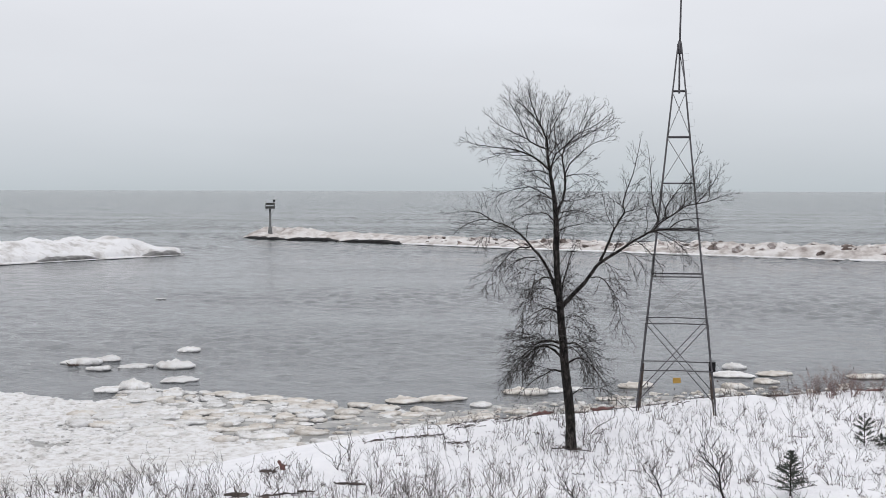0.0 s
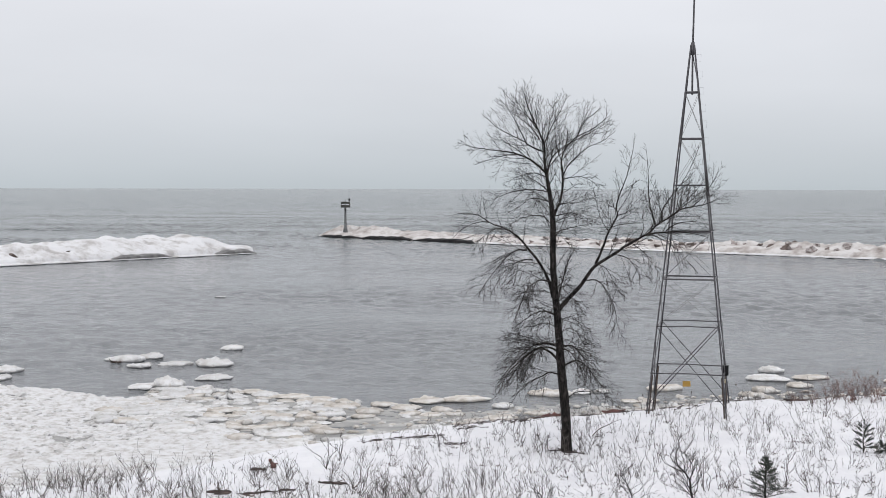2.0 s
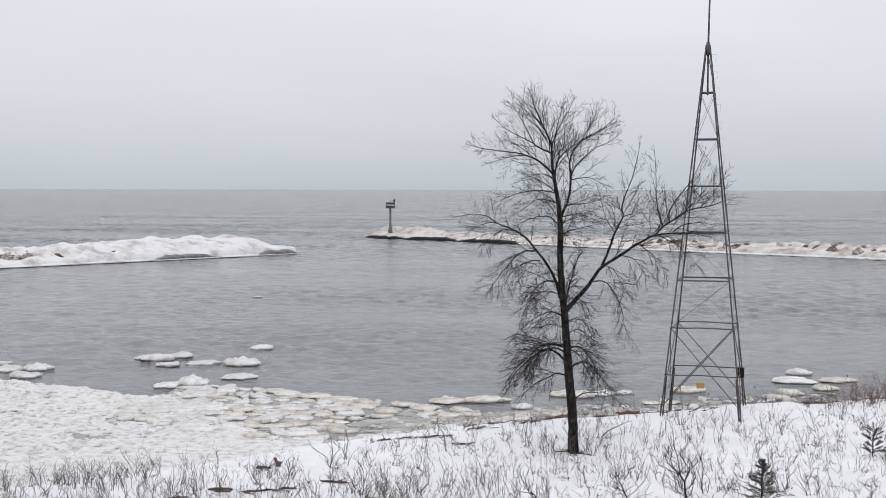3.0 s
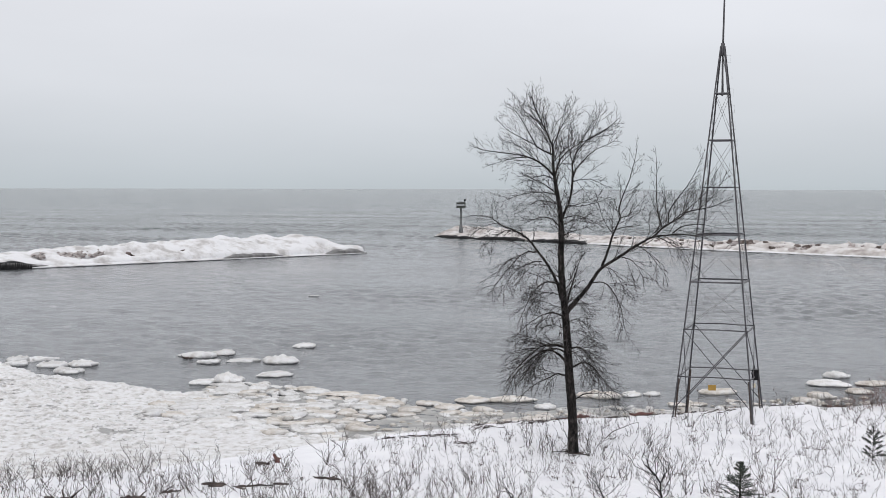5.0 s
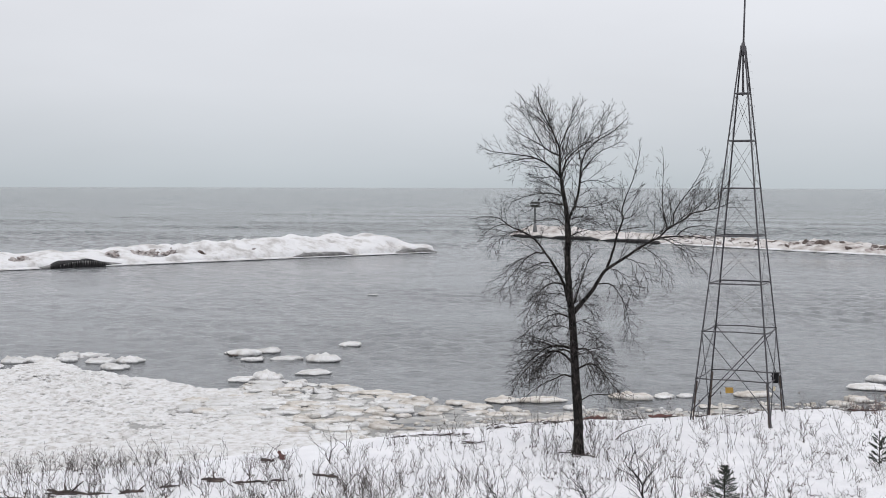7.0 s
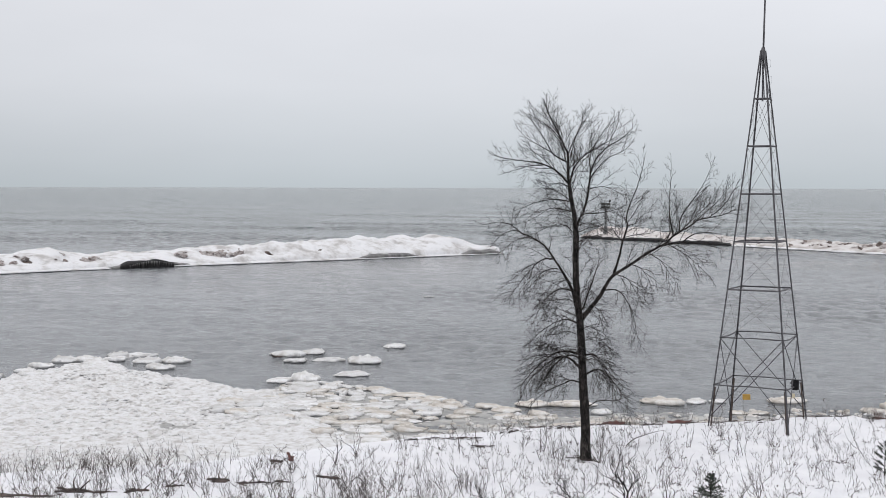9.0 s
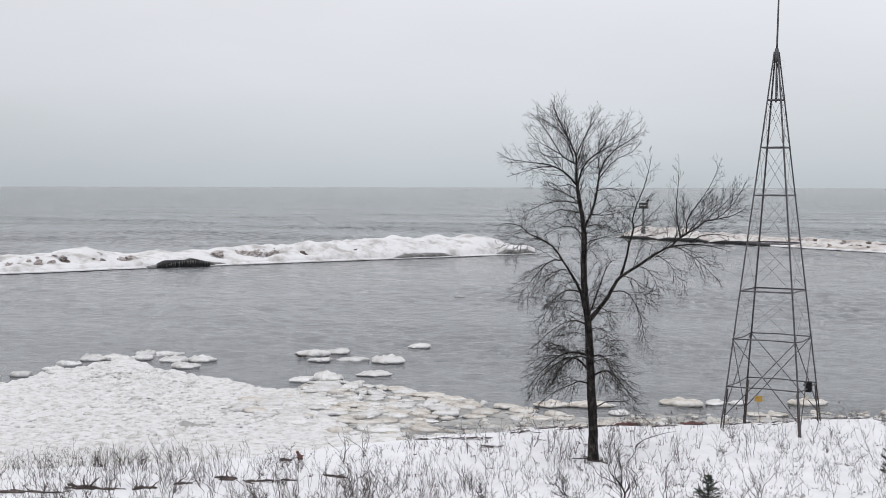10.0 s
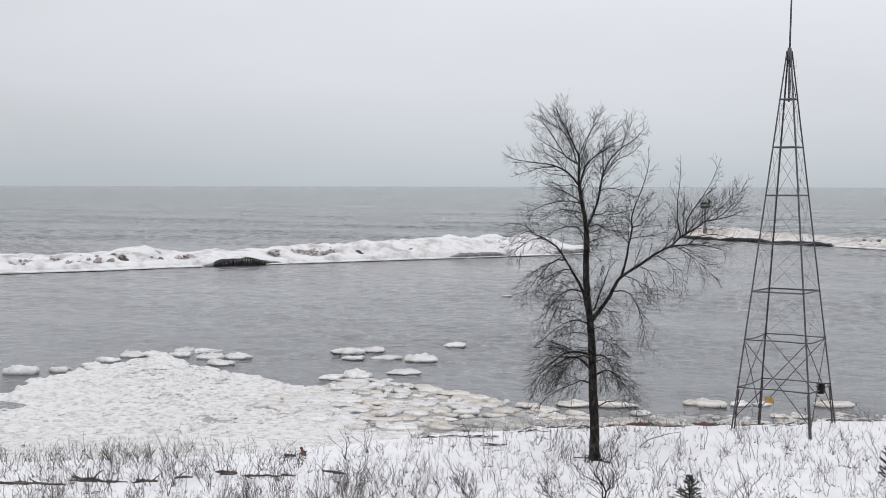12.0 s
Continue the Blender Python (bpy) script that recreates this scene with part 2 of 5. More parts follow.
def box_bm(sx, sy, sz, bevel=0.0):
    bm = bmesh.new()
    bmesh.ops.create_cube(bm, size=1.0, matrix=Matrix.Diagonal((sx, sy, sz, 1)))
    if bevel:
        bmesh.ops.bevel(bm, geom=bm.edges[:], offset=bevel, segments=2, affect="EDGES")
    return bm


def smooth_line(ctrl, per=4):
    """Catmull-Rom points through the control points."""
    c = [Vector(p) for p in ctrl]
    c = [2 * c[0] - c[1]] + c + [2 * c[-1] - c[-2]]
    out = []
    for i in range(1, len(c) - 2):
        p0, p1, p2, p3 = c[i - 1:i + 3]
        for k in range(per):
            u = k / per
            out.append(0.5 * (2 * p1 + (p2 - p0) * u + (2 * p0 - 5 * p1 + 4 * p2 - p3) * u * u + (3 * p1 - p0 - 3 * p2 + p3) * u ** 3))
    out.append(c[-2])
    return out


def fbm(x, y, z=0.0, octaves=4):
    return noise.fractal(Vector((x, y, z)), 0.6, 2.1, octaves)


def step(a, b, x):
    u = min(max((x - a) / (b - a), 0.0), 1.0)
    return u * u * (3 - 2 * u)


def spread(lo, hi, near_lo, near_hi, fine, growth=1.25):
    """Grid lines: fine spacing between near_lo and near_hi, growing towards lo and hi."""
    mid = list(np.arange(near_lo, near_hi + fine / 2, fine))
    left, s, x = [], fine, near_lo
    while x > lo:
        s *= growth
        x -= s
        left.append(max(x, lo))
    right, s, x = [], fine, near_hi
    while x < hi:
        s *= growth
        x += s
        right.append(min(x, hi))
    return list(reversed(left)) + mid + right


def grid_faces(nx, ny):
    return [(j * nx + i, j * nx + i + 1, (j + 1) * nx + i + 1, (j + 1) * nx + i) for j in range(ny - 1) for i in range(nx - 1)]


# ---- ground ----
SHORE = [Vector(p) for p in ((-900, -260), (-60, 10), (-24, 27.0), (-18, 30.0), (-15.3, 31.4), (-12.4, 33.2), (-9.5, 35.4), (-7.5, 37.7), (-5.8, 40.1), (-3.7, 42.3),
                             (-1.7, 44.2), (0.6, 45.2), (3.0, 46.6), (6.0, 48.6), (10.0, 50.2), (15.0, 52.3), (25, 57), (80, 84), (900, 420))]


def inland(x, y):
    """Distance from the waterline, positive on the land side."""
    p = Vector((x, y))
    best, side = 1e9, 1.0
    for a, b in zip(SHORE, SHORE[1:]):
        ab = b - a
        u = min(max((p - a).dot(ab) / ab.length_squared, 0), 1)
        d = (p - a - ab * u).length
        if d < best:
            best = d
            side = -1.0 if ab.x * (y - a.y) - ab.y * (x - a.x) > 0 else 1.0
    return best * side


PROFILE = ((-400, -6.0), (-8, -1.6), (-3, -0.35), (0, 0.30), (1.5, 0.52), (3.0, 0.92), (4.4, 1.22), (6.0, 1.28), (9.5, 1.19), (18, 1.60), (30, 2.5), (60, 4.2), (400, 9.0))


def ground_z(x, y):
    d = inland(x, y)
    for (d0, z0), (d1, z1) in zip(PROFILE, PROFILE[1:]):
        if d <= d1:
            z = z0 + (z1 - z0) * min(max((d - d0) / (d1 - d0), 0), 1)
            break
    else:
        z = PROFILE[-1][1]
    if -3 < d < 40:
        z += step(0.3, 4, d) * (0.10 * fbm(x * 0.30, y * 0.30, 3, 3) + 0.045 * fbm(x * 1.1, y * 1.1, 8, 3))
    # a shallow dip round the feet of the mast, and the hollow round the foot of the tree
    z -= 0.14 * math.exp(-((x - 7.0) ** 2 + (y - 42.6) ** 2) / 6.0)
    z -= 0.09 * math.exp(-((x - 2.68) ** 2 + (y - 35.95) ** 2) / 0.5)
    return z


def build_ground():
    xs = spread(-900, 900, -17, 19, 0.22, 1.3)
    ys = spread(-500, 300, 22, 54, 0.22, 1.3)
    V = [(x, y, ground_z(x, y)) for y in ys for x in xs]
    ob = mesh_object("ground", V, grid_faces(len(xs), len(ys)), SNOW)
    tagged(ob, "snow-covered bank sloping down to the icy shore", "ground", kind="structure")


def build_water():
    """One sheet of water to the horizon: rings about a point on the bank, with real waves, low in the harbour and higher on the open lake."""
    rng = np.random.default_rng(12)
    cx, cy = 7.0, 0.0
    rad, r = [30.0, 33.0], 34.0
    while r < 4900:
        rad.append(r)
        r += 0.26 if r < 110 else (0.26 + (r - 110) * 0.0011 if r < 900 else 0.06 * r)
    rad.append(4950.0)
    fine = list(np.arange(-47, 21.5, 0.145))
    az = list(np.arange(-180, -47, 7.0)) + fine + list(np.arange(23, 180.1, 7.0))
    R, A = np.meshgrid(np.array(rad), np.radians(np.array(az)), indexing="ij")
    X, Y = cx + R * np.sin(A), cy + R * np.cos(A)
    left = Y - (163 + (X + 38.6) * 1.54)
    right = Y - (190 - (X + 6) * 0.75)
    beyond = np.where(X < -40, np.minimum(left, np.maximum(right, left - 30)), right)
    u = np.clip((beyond + 30) / 55, 0, 1)
    lake = u * u * (3 - 2 * u)
    # the corner behind the near breakwater lies calm
    v = np.clip((X + 50) / 38, 0, 1)
    lee = 0.55 + 0.45 * v * v * (3 - 2 * v)
    Z = np.zeros_like(X)
    gust = np.zeros_like(X)
    for _ in range(7):
        a, k = rng.uniform(0, 2 * np.pi), 2 * np.pi / rng.uniform(25, 90)
        gust += np.sin(k * (np.cos(a) * X * 0.6 + np.sin(a) * Y) + rng.uniform(0, 6.3))
    gust = np.clip(0.75 + 0.22 * gust, 0.2, 1.6)
    for n in range(70):
        lam = 0.8 * (4.6 / 0.8) ** (n / 69)
        a = np.radians(rng.normal(-82, 70))
        k = 2 * np.pi / lam
        wave = np.sin(k * (np.cos(a) * X + np.sin(a) * Y) + rng.uniform(0, 6.3))
        # waves too short for the sheet's own spacing fade out with distance
        keep = np.clip(lam / (2.6 * np.maximum(0.26 + np.maximum(R - 110, 0) * 0.0011, R * 0.00253)) - 0.6, 0, 1)
        Z += keep * wave * lam * (LAKE_WAVES * lake * min(1.0, (1.9 / lam) ** 1.3) + HARBOUR_WAVES * (1 - lake) * lee * (1.0 if lam < 1.7 else (1.7 / lam) ** 1.4))
    Z = Z * gust * np.clip((R - 40) / 40, 0.25, 1) * np.clip((2600 - R) / 1200, 0, 1)
    Z = Z + 0.15 * Z * np.abs(Z)
    ny, nx = X.shape
    me = bpy.data.meshes.new("water")
    idx = np.arange(ny * nx, dtype=np.int32).reshape(ny, nx)
    quads = np.stack([idx[:-1, :-1], idx[1:, :-1], idx[1:, 1:], idx[:-1, 1:]], -1).reshape(-1, 4)[:, ::-1]
    me.vertices.add(ny * nx)
    me.vertices.foreach_set("co", np.stack([X, Y, Z], -1).astype(np.float32).ravel())
    me.loops.add(quads.size)
    me.loops.foreach_set("vertex_index", np.ascontiguousarray(quads).ravel())
    me.polygons.add(len(quads))
    me.polygons.foreach_set("loop_start", np.arange(0, quads.size, 4, dtype=np.int32))
    me.polygons.foreach_set("use_smooth", [True] * len(quads))
    me.update(calc_edges=True)
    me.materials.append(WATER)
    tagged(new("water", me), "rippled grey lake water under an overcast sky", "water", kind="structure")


LAKE_WAVES, HARBOUR_WAVES = 0.0095, 0.0042
build_ground()
build_water()


# ---- shore ice ----
SHELF_EDGE = [Vector(p) for p in ((-60, 26), (-32, 39.6), (-26.0, 42.6), (-27.2, 46.0), (-27.4, 49.2), (-27.8, 52.6), (-27.6, 55.6), (-24.8, 54.2), (-21.9, 52.8), (-19.0, 51.7), (-16.6, 50.6), (-14.4, 49.7),
                                  (-12.8, 48.6), (-11.6, 46.2), (-9.6, 44.2), (-7.8, 42.2), (-6.0, 41.4), (-4.6, 42.0), (-3.0, 43.6))]


def shelf_in(x, y):
    """How far inside the ice edge a place lies (negative: in open water)."""
    p = Vector((x, y))
    best, side = 1e9, 1.0
    for a, b in zip(SHELF_EDGE, SHELF_EDGE[1:]):
        ab = b - a
        u = min(max((p - a).dot(ab) / ab.length_squared, 0), 1)
        d = (p - a - ab * u).length
        if d < best:
            best = d
            side = -1.0 if ab.x * (y - a.y) - ab.y * (x - a.x) > 0 else 1.0
    return best * side


def build_shelf():
    xs = list(np.arange(-60, -34, 0.5)) + list(np.arange(-34, -3.0, 0.12))
    ys = list(np.arange(30, 59, 0.13))
    V = []
    for y in ys:
        for x in xs:
            d = shelf_in(x, y) + 0.7 * fbm(x * 0.6, y * 0.6, 4, 3)
            # a dark pool lies in the outer end
            d = min(d, math.hypot((x + 24.9) / 2.0, (y - 40.6) / 0.95) - 1.0)
            land = inland(x, y)
            ridge = abs(fbm(x * 0.55, y * 0.9, 11, 4))
            lump = max(0.0, fbm(x * 2.2, y * 3.0, 2, 4)) * (0.35 + 0.9 * step(-0.15, 0.35, fbm(x * 0.30, y * 0.45, 61, 3)))
            # plates of broken ice frozen together at odd heights and tilts
            plate = 0.0
            for size, tall in ((0.75, 0.075), (1.9, 0.05)):
                warp = 0.35 * noise.noise(Vector((x * 1.3, y * 1.3, size)))
                near, cells = noise.voronoi(Vector((x * size + warp, y * size * 1.35 - warp, size * 3)))
                h = noise.noise(cells[0] * 7.3)
                plate += tall * (0.8 * h + 1.1 * (x * size + warp - cells[0].x) * noise.noise(cells[0] * 5.1)) - 0.25 * tall * step(0.10, 0.0, near[1] - near[0])
            rough = step(-1.2, -4.5, land) * 0.85 + 0.15
            z = 0.06 + rough * (0.62 * plate + 0.06 * ridge + 0.10 * lump + 0.03 * max(0.0, fbm(x * 5.0, y * 5.0, 17, 2))) + 0.10 * step(2.0, 0.0, d) * max(0, fbm(x * 0.9, y * 0.9, 6, 3) + 0.3)
            pool = step(0.22, 0.42, fbm(x * 0.16, y * 0.30, 21, 3)) * step(-3.0, -6.0, land)
            z -= 0.045 * pool
            z = z * step(-0.15, 0.25, d) - 0.6 * step(0.1, -0.6, d)
            if land > -0.4:
                z = min(z, 0.12 - 0.3 * (land + 0.4))
            V.append((x, y, z))
    ob = mesh_object("ice_shelf", V, grid_faces(len(xs), len(ys)), SHELF)
    tagged(ob, "rough white shelf of frozen brash ice along the shore", "ice", kind="structure")


def floe_mesh(name, rx, ry, thick, seed, mat, hump=0.0):
    """A cake of ice: uneven lobed outline, a steep side undercut at the water, a rounded shoulder and a lumpy, slightly tilted top."""
    segs = 44
    rings = (0.14, 0.30, 0.46, 0.60, 0.72, 0.82, 0.89, 0.945, 0.98)
    V, F = [], []
    tilt, lean = 0.30 * math.sin(seed * 5.1), 0.30 * math.cos(seed * 3.7)

    def radius(c):
        q = 1 + 0.34 * fbm(math.cos(c) * 1.2 + seed * 7.3, math.sin(c) * 1.2, seed, 3)
        return q + 0.10 * noise.noise(Vector((math.cos(c) * 4.1 + seed, math.sin(c) * 4.1, seed * 2)))

    def top(x, y, r):
        lumps = 0.36 * fbm(x * 2.4, y * 2.4, seed * 3.1, 4) + 0.30 * max(0.0, fbm(x * 4.6 + seed, y * 4.6, seed, 3)) + 0.12 * noise.noise(Vector((x * 9 + seed, y * 9, 3)))
        z = 0.72 + hump * (1 - r * r) + lumps + tilt * x / rx + lean * y / ry
        shoulder = math.sqrt(max(0.0, 1 - max(0.0, (r - 0.70) / 0.30) ** 2.6))
        return thick * max(0.30 + (max(z, 0.42) - 0.30) * shoulder, 0.24)

    V.append((0, 0, top(0, 0, 0)))
    for r in rings:
        for k in range(segs):
            c = 2 * math.pi * k / segs
            q = radius(c) * r
            x, y = q * rx * math.cos(c), q * ry * math.sin(c)
            V.append((x, y, top(x, y, r)))
    for r, z in ((1.0, 0.22), (0.97, 0.06), (0.90, -0.10), (0.6, -0.9)):
        for k in range(segs):
            c = 2 * math.pi * k / segs
            q = radius(c) * r
            V.append((q * rx * math.cos(c), q * ry * math.sin(c), z * thick))
    n = len(rings) + 4
    for k in range(segs):
        F.append((0, 1 + k, 1 + (k + 1) % segs))
    for j in range(n - 1):
        for k in range(segs):
            a, b = 1 + j * segs + k, 1 + j * segs + (k + 1) % segs
            F.append((a, a + segs, b + segs, b))
    F.append(tuple(1 + (n - 1) * segs + k for k in range(segs)))
    me = bpy.data.meshes.new(name)
    me.from_pydata(V, [], F)
    me.polygons.foreach_set("use_smooth", [True] * len(me.polygons))
    me.materials.append(mat)
    return me


def floe(x, y, rx, ry, thick, seed, tan=False, hump=0.0, label=""):
    thick, hump = 0.39 * thick, 0.7 * hump
    ob = new("ice_floe", floe_mesh("ice_floe", rx, ry, thick, seed, FLOE_TAN if tan else FLOE, hump))
    ob.matrix_basis = pose(x, y, 0.02, 0, 0, random.uniform(-25, 25))
    tagged(ob, label or ("sandy cream pancake of ice afloat in slush" if tan else "white pancake of ice afloat by the shore"), "ice floe", "ice floes along the shore")
    return ob


def build_floes():
    rnd = random.Random(5)
    lone = "snow-topped white ice floe drifting on open water"
    for x, y, rx, ry, th, hump in ((-19.45, 61.2, 0.84, 0.9, 0.50, 0.7), (-18.6, 62.5, 0.58, 0.7, 0.42, 0.5), (-18.1, 59.3, 0.58, 0.6, 0.32, 0.3), (-16.5, 60.0, 0.76, 0.8, 0.34, 0.3),
                                   (-14.75, 60.3, 0.86, 0.95, 0.56, 0.6), (-15.5, 66.3, 0.60, 0.7, 0.40, 0.6), (-13.5, 55.9, 0.82, 0.7, 0.34, 0.2), (-14.7, 53.6, 0.64, 0.65, 0.66, 0.7),
                                   (-15.7, 52.9, 0.6, 0.7, 0.34, 0.2)):
        floe(x, y, rx, ry, th, rnd.uniform(0, 50), False, hump, lone)
    cream = "cream-coloured ice floe with crusted rim off the snowy bank"
    for x, y, rx, th, hump in ((-3.11, 50.9, 0.66, 0.34, 0.2), (-1.72, 51.5, 0.92, 0.32, 0.1), (-4.75, 49.8, 0.56, 0.28, 0.1), (-6.15, 49.1, 0.60, 0.34, 0.3), (-5.03, 48.05, 0.52, 0.34, 0.4), (-3.75, 49.05, 0.54, 0.30, 0.3),
                               (-3.40, 47.85, 0.44, 0.26, 0.2), (-5.08, 47.1, 0.46, 0.24, 0.1), (-2.26, 48.75, 0.43, 0.36, 0.3), (-0.84, 46.75, 0.46, 0.18, 0.0), (0.0, 47.5, 0.56, 0.18, 0.0), (-1.74, 48.05, 0.50, 0.20, 0.0),
                               (-2.57, 47.7, 0.46, 0.22, 0.0), (1.46, 48.6, 0.60, 0.26, 0.1), (-10.5, 52.2, 0.52, 0.26, 0.0)):
        floe(x, y, rx, rx * 0.85, th, rnd.uniform(0, 50), True, hump, cream)
    for x, y, rx, th, hump in ((0.0, 49.9, 0.40, 0.36, 0.6), (1.75, 53.2, 0.95, 0.46, 0.15), (3.05, 53.7, 0.44, 0.34, 0.2), (3.88, 54.1, 0.36, 0.34, 0.3), (6.5, 55.2, 0.74, 0.44, 0.1), (11.95, 61.3, 0.60, 0.50, 0.4),
                               (11.43, 58.8, 0.86, 0.36, 0.1)):
        floe(x, y, rx, rx * 0.85, th, rnd.uniform(0, 50), rx > 0.7 and x < 8, hump, "large off-white ice floe with crusted rim off the bank")
    for x, y, rx, th, hump in ((13.34, 59.4, 0.85, 0.30, 0.1), (10.74, 55.1, 0.55, 0.46, 0.5), (10.02, 53.9, 0.52, 0.36, 0.4), (12.42, 56.7, 0.54, 0.36, 0.5), (5.0, 51.8, 0.40, 0.20, 0.0), (5.75, 52.0, 0.36, 0.18, 0.0), (17.2, 58.6, 0.8, 0.36, 0.1)):
        floe(x, y, rx, rx * 0.8, th, rnd.uniform(0, 50), True, hump, cream)
    for x, y, rx, ry, th in ((-29.9, 47.9, 1.1, 0.8, 0.42), (-28.6, 49.2, 0.6, 0.55, 0.26), (-28.4, 51.2, 0.7, 0.55, 0.26), (-27.5, 50.6, 0.9, 0.7, 0.22), (-28.8, 53.0, 0.7, 0.55, 0.26), (-28.9, 55.0, 0.8, 0.7, 0.28),
                             (-28.0, 55.7, 0.8, 0.7, 0.28), (-26.9, 54.8, 0.9, 0.7, 0.25), (-27.5, 57.6, 0.8, 0.6, 0.28), (-26.8, 56.3, 0.7, 0.6, 0.22), (-24.9, 56.2, 0.95, 0.7, 0.25), (-23.6, 56.8, 0.8, 0.7, 0.27),
                             (-23.0, 54.6, 0.85, 0.7, 0.24), (-13.6, 51.0, 0.9, 0.7, 0.26), (-12.7, 51.8, 0.7, 0.6, 0.24)):
        floe(x, y, rx * 0.8, ry * 0.85, th * 2.0, rnd.uniform(0, 50), False, 0.15, "white ice floe at the edge of the frozen shelf")
    floe(-25.1, 97.5, 0.42, 0.3, 0.2, 7.7, False, 0.2, "small lone piece of white ice on open water")
    # the belt of pancakes between the shelf and the bank
    placed = []
    tries = 0
    while len(placed) < 150 and tries < 12000:
        tries += 1
        x = rnd.uniform(-15, -5.8)
        line = max(53.6 - 0.42 * (x + 14), 50.2)
        y = line - rnd.uniform(0, 1) ** 1.3 * 9.0
        if inland(x, y) > -0.8 or shelf_in(x, y) > 3.0:
            continue
        r = rnd.uniform(0.16, 0.58) * (1.0 if rnd.random() < 0.8 else 1.35)
        if any((x - a) ** 2 + (y - b) ** 2 < (0.76 * (r + c)) ** 2 for a, b, c in placed):
            continue
        placed.append((x, y, r))
        s = shelf_in(x, y)
        floe(x, y, r * rnd.uniform(0.8, 1.35), r * rnd.uniform(0.7, 1.15), rnd.uniform(0.16, 0.40), rnd.uniform(0, 90), rnd.random() < (0.45 if s < 0 and x > -11 else 0.15), rnd.uniform(0, 0.2)).location.z += 0.05 * step(-0.5, 1.0, s)
    # white pancakes pressed together along the foot of the bank
    edge, tries = [], 0
    while len(edge) < 46 and tries < 6000:
        tries += 1
        x, y = rnd.uniform(-12.5, 9.5), rnd.uniform(42, 54)
        d = inland(x, y)
        if not -1.15 < d < -0.1 or (x > 0 and rnd.random() < 0.6):
            continue
        r = rnd.uniform(0.28, 0.55)
        if any((x - a) ** 2 + (y - b) ** 2 < (0.72 * (r + c)) ** 2 for a, b, c in edge):
            continue
        edge.append((x, y, r))
        floe(x, y, r * 1.2, r, rnd.uniform(0.2, 0.34), rnd.uniform(0, 90), x > -1 and rnd.random() < 0.6, rnd.uniform(0, 0.25), "snowy pancake of ice pressed against the bank").location.z += 0.02
    # small broken lumps frozen together between them and on the shelf
    V, F = [], []

    def lump(x, y, z, r):
        """A broken chunk: seven-sided, squat, turned and tipped at random."""
        base, turn = len(V), rnd.uniform(0, 6.28)
        long, tall, tip = rnd.uniform(0.8, 1.9), rnd.uniform(0.35, 0.8), rnd.gauss(0, 0.12)
        for q, h in ((1.0, -0.2), (0.96, 0.45), (0.55, 0.85)):
            for k in range(7):
                c = 2 * math.pi * k / 7 + rnd.uniform(-0.25, 0.25)
                w = r * q * rnd.uniform(0.75, 1.25)
                u, v = long * w * math.cos(c), w * math.sin(c)
                V.append((x + u * math.cos(turn) - v * math.sin(turn), y + u * math.sin(turn) + v * math.cos(turn), z + h * r * tall * rnd.uniform(0.8, 1.2) + tip * u))
        for j in range(2):
            for k in range(7):
                a, b = base + j * 7 + k, base + j * 7 + (k + 1) % 7
                F.append((a, b, b + 7, a + 7))
        F.append(tuple(base + 14 + k for k in range(7)))

    for _ in range(5200):
        x, y = rnd.uniform(-34, -3), rnd.uniform(32, 58)
        s, d = shelf_in(x, y), inland(x, y)
        if math.hypot((x + 24.9) / 2.0, (y - 40.6) / 0.95) < 1.3:
            continue
        if s < 0.2 or d > -1.6 or rnd.random() > 0.4 + 0.6 * step(-3, -7, d):
            continue
        lump(x, y, 0.07, min(0.045 * rnd.paretovariate(2.2) ** 0.8 * (0.6 + 0.6 * step(-3, -9, d)), 0.13))
    for _ in range(420):
        x, y = rnd.uniform(-13, 9), rnd.uniform(41, 54)
        if -1.3 < inland(x, y) < 0.3:
            lump(x, y, 0.02, rnd.uniform(0.05, 0.16))
    for _ in range(170):
        x = rnd.uniform(-13, 12)
        line = 53.4 - 0.33 * (x + 14) if x < -2 else (49.8 + 0.32 * (x + 2))
        y = line - rnd.uniform(0, 5.5)
        if inland(x, y) > -0.3:
            continue
        lump(x, y, -0.01, rnd.uniform(0.06, 0.2))
    ob = mesh_object("brash_ice", V, F, FLOE, smooth=False)
    tagged(ob, "countless small lumps of broken ice frozen on the shelf", "ice", kind="stuff")
    # sandy crumbs of ice washed together off the bank
    V, F = [], []
    for _ in range(2600):
        x, y = rnd.uniform(-8, 16), rnd.uniform(41, 60)
        d = inland(x, y)
        if -4.2 < d < -0.05 and rnd.random() < 0.25 + 0.75 * step(-4.2, -0.8, d) and fbm(x * 0.5, y * 0.7, 71, 3) > -0.25:
            lump(x, y, 0.01, rnd.uniform(0.04, 0.15))
    ob = mesh_object("brash_ice", V, F, FLOE_TAN, smooth=False)
    tagged(ob, "sandy crumbs of broken ice drifting in slush off the bank", "ice", kind="stuff")
    # thin slush in the belt
    xs, ys = list(np.arange(-15, 22, 0.2)), list(np.arange(40, 62, 0.2))
    V = []
    for y in ys:
        for x in xs:
            line = 53.2 - 0.36 * (x + 14) if x < -2 else (48.9 + 0.36 * (x + 2))
            d = line - y + 1.4 * fbm(x * 0.5, y * 0.6, 33, 3)
            hole = fbm(x * 0.6, y * 0.9, 40, 3)
            z = 0.035 * step(0, 0.6, d) - 0.05 * step(0.15, 0.35, hole) - 0.2 * step(0.2, -0.6, d)
            V.append((x, y, z))
    ob = mesh_object("slush_sheet", V, grid_faces(len(xs), len(ys)), SLUSH)
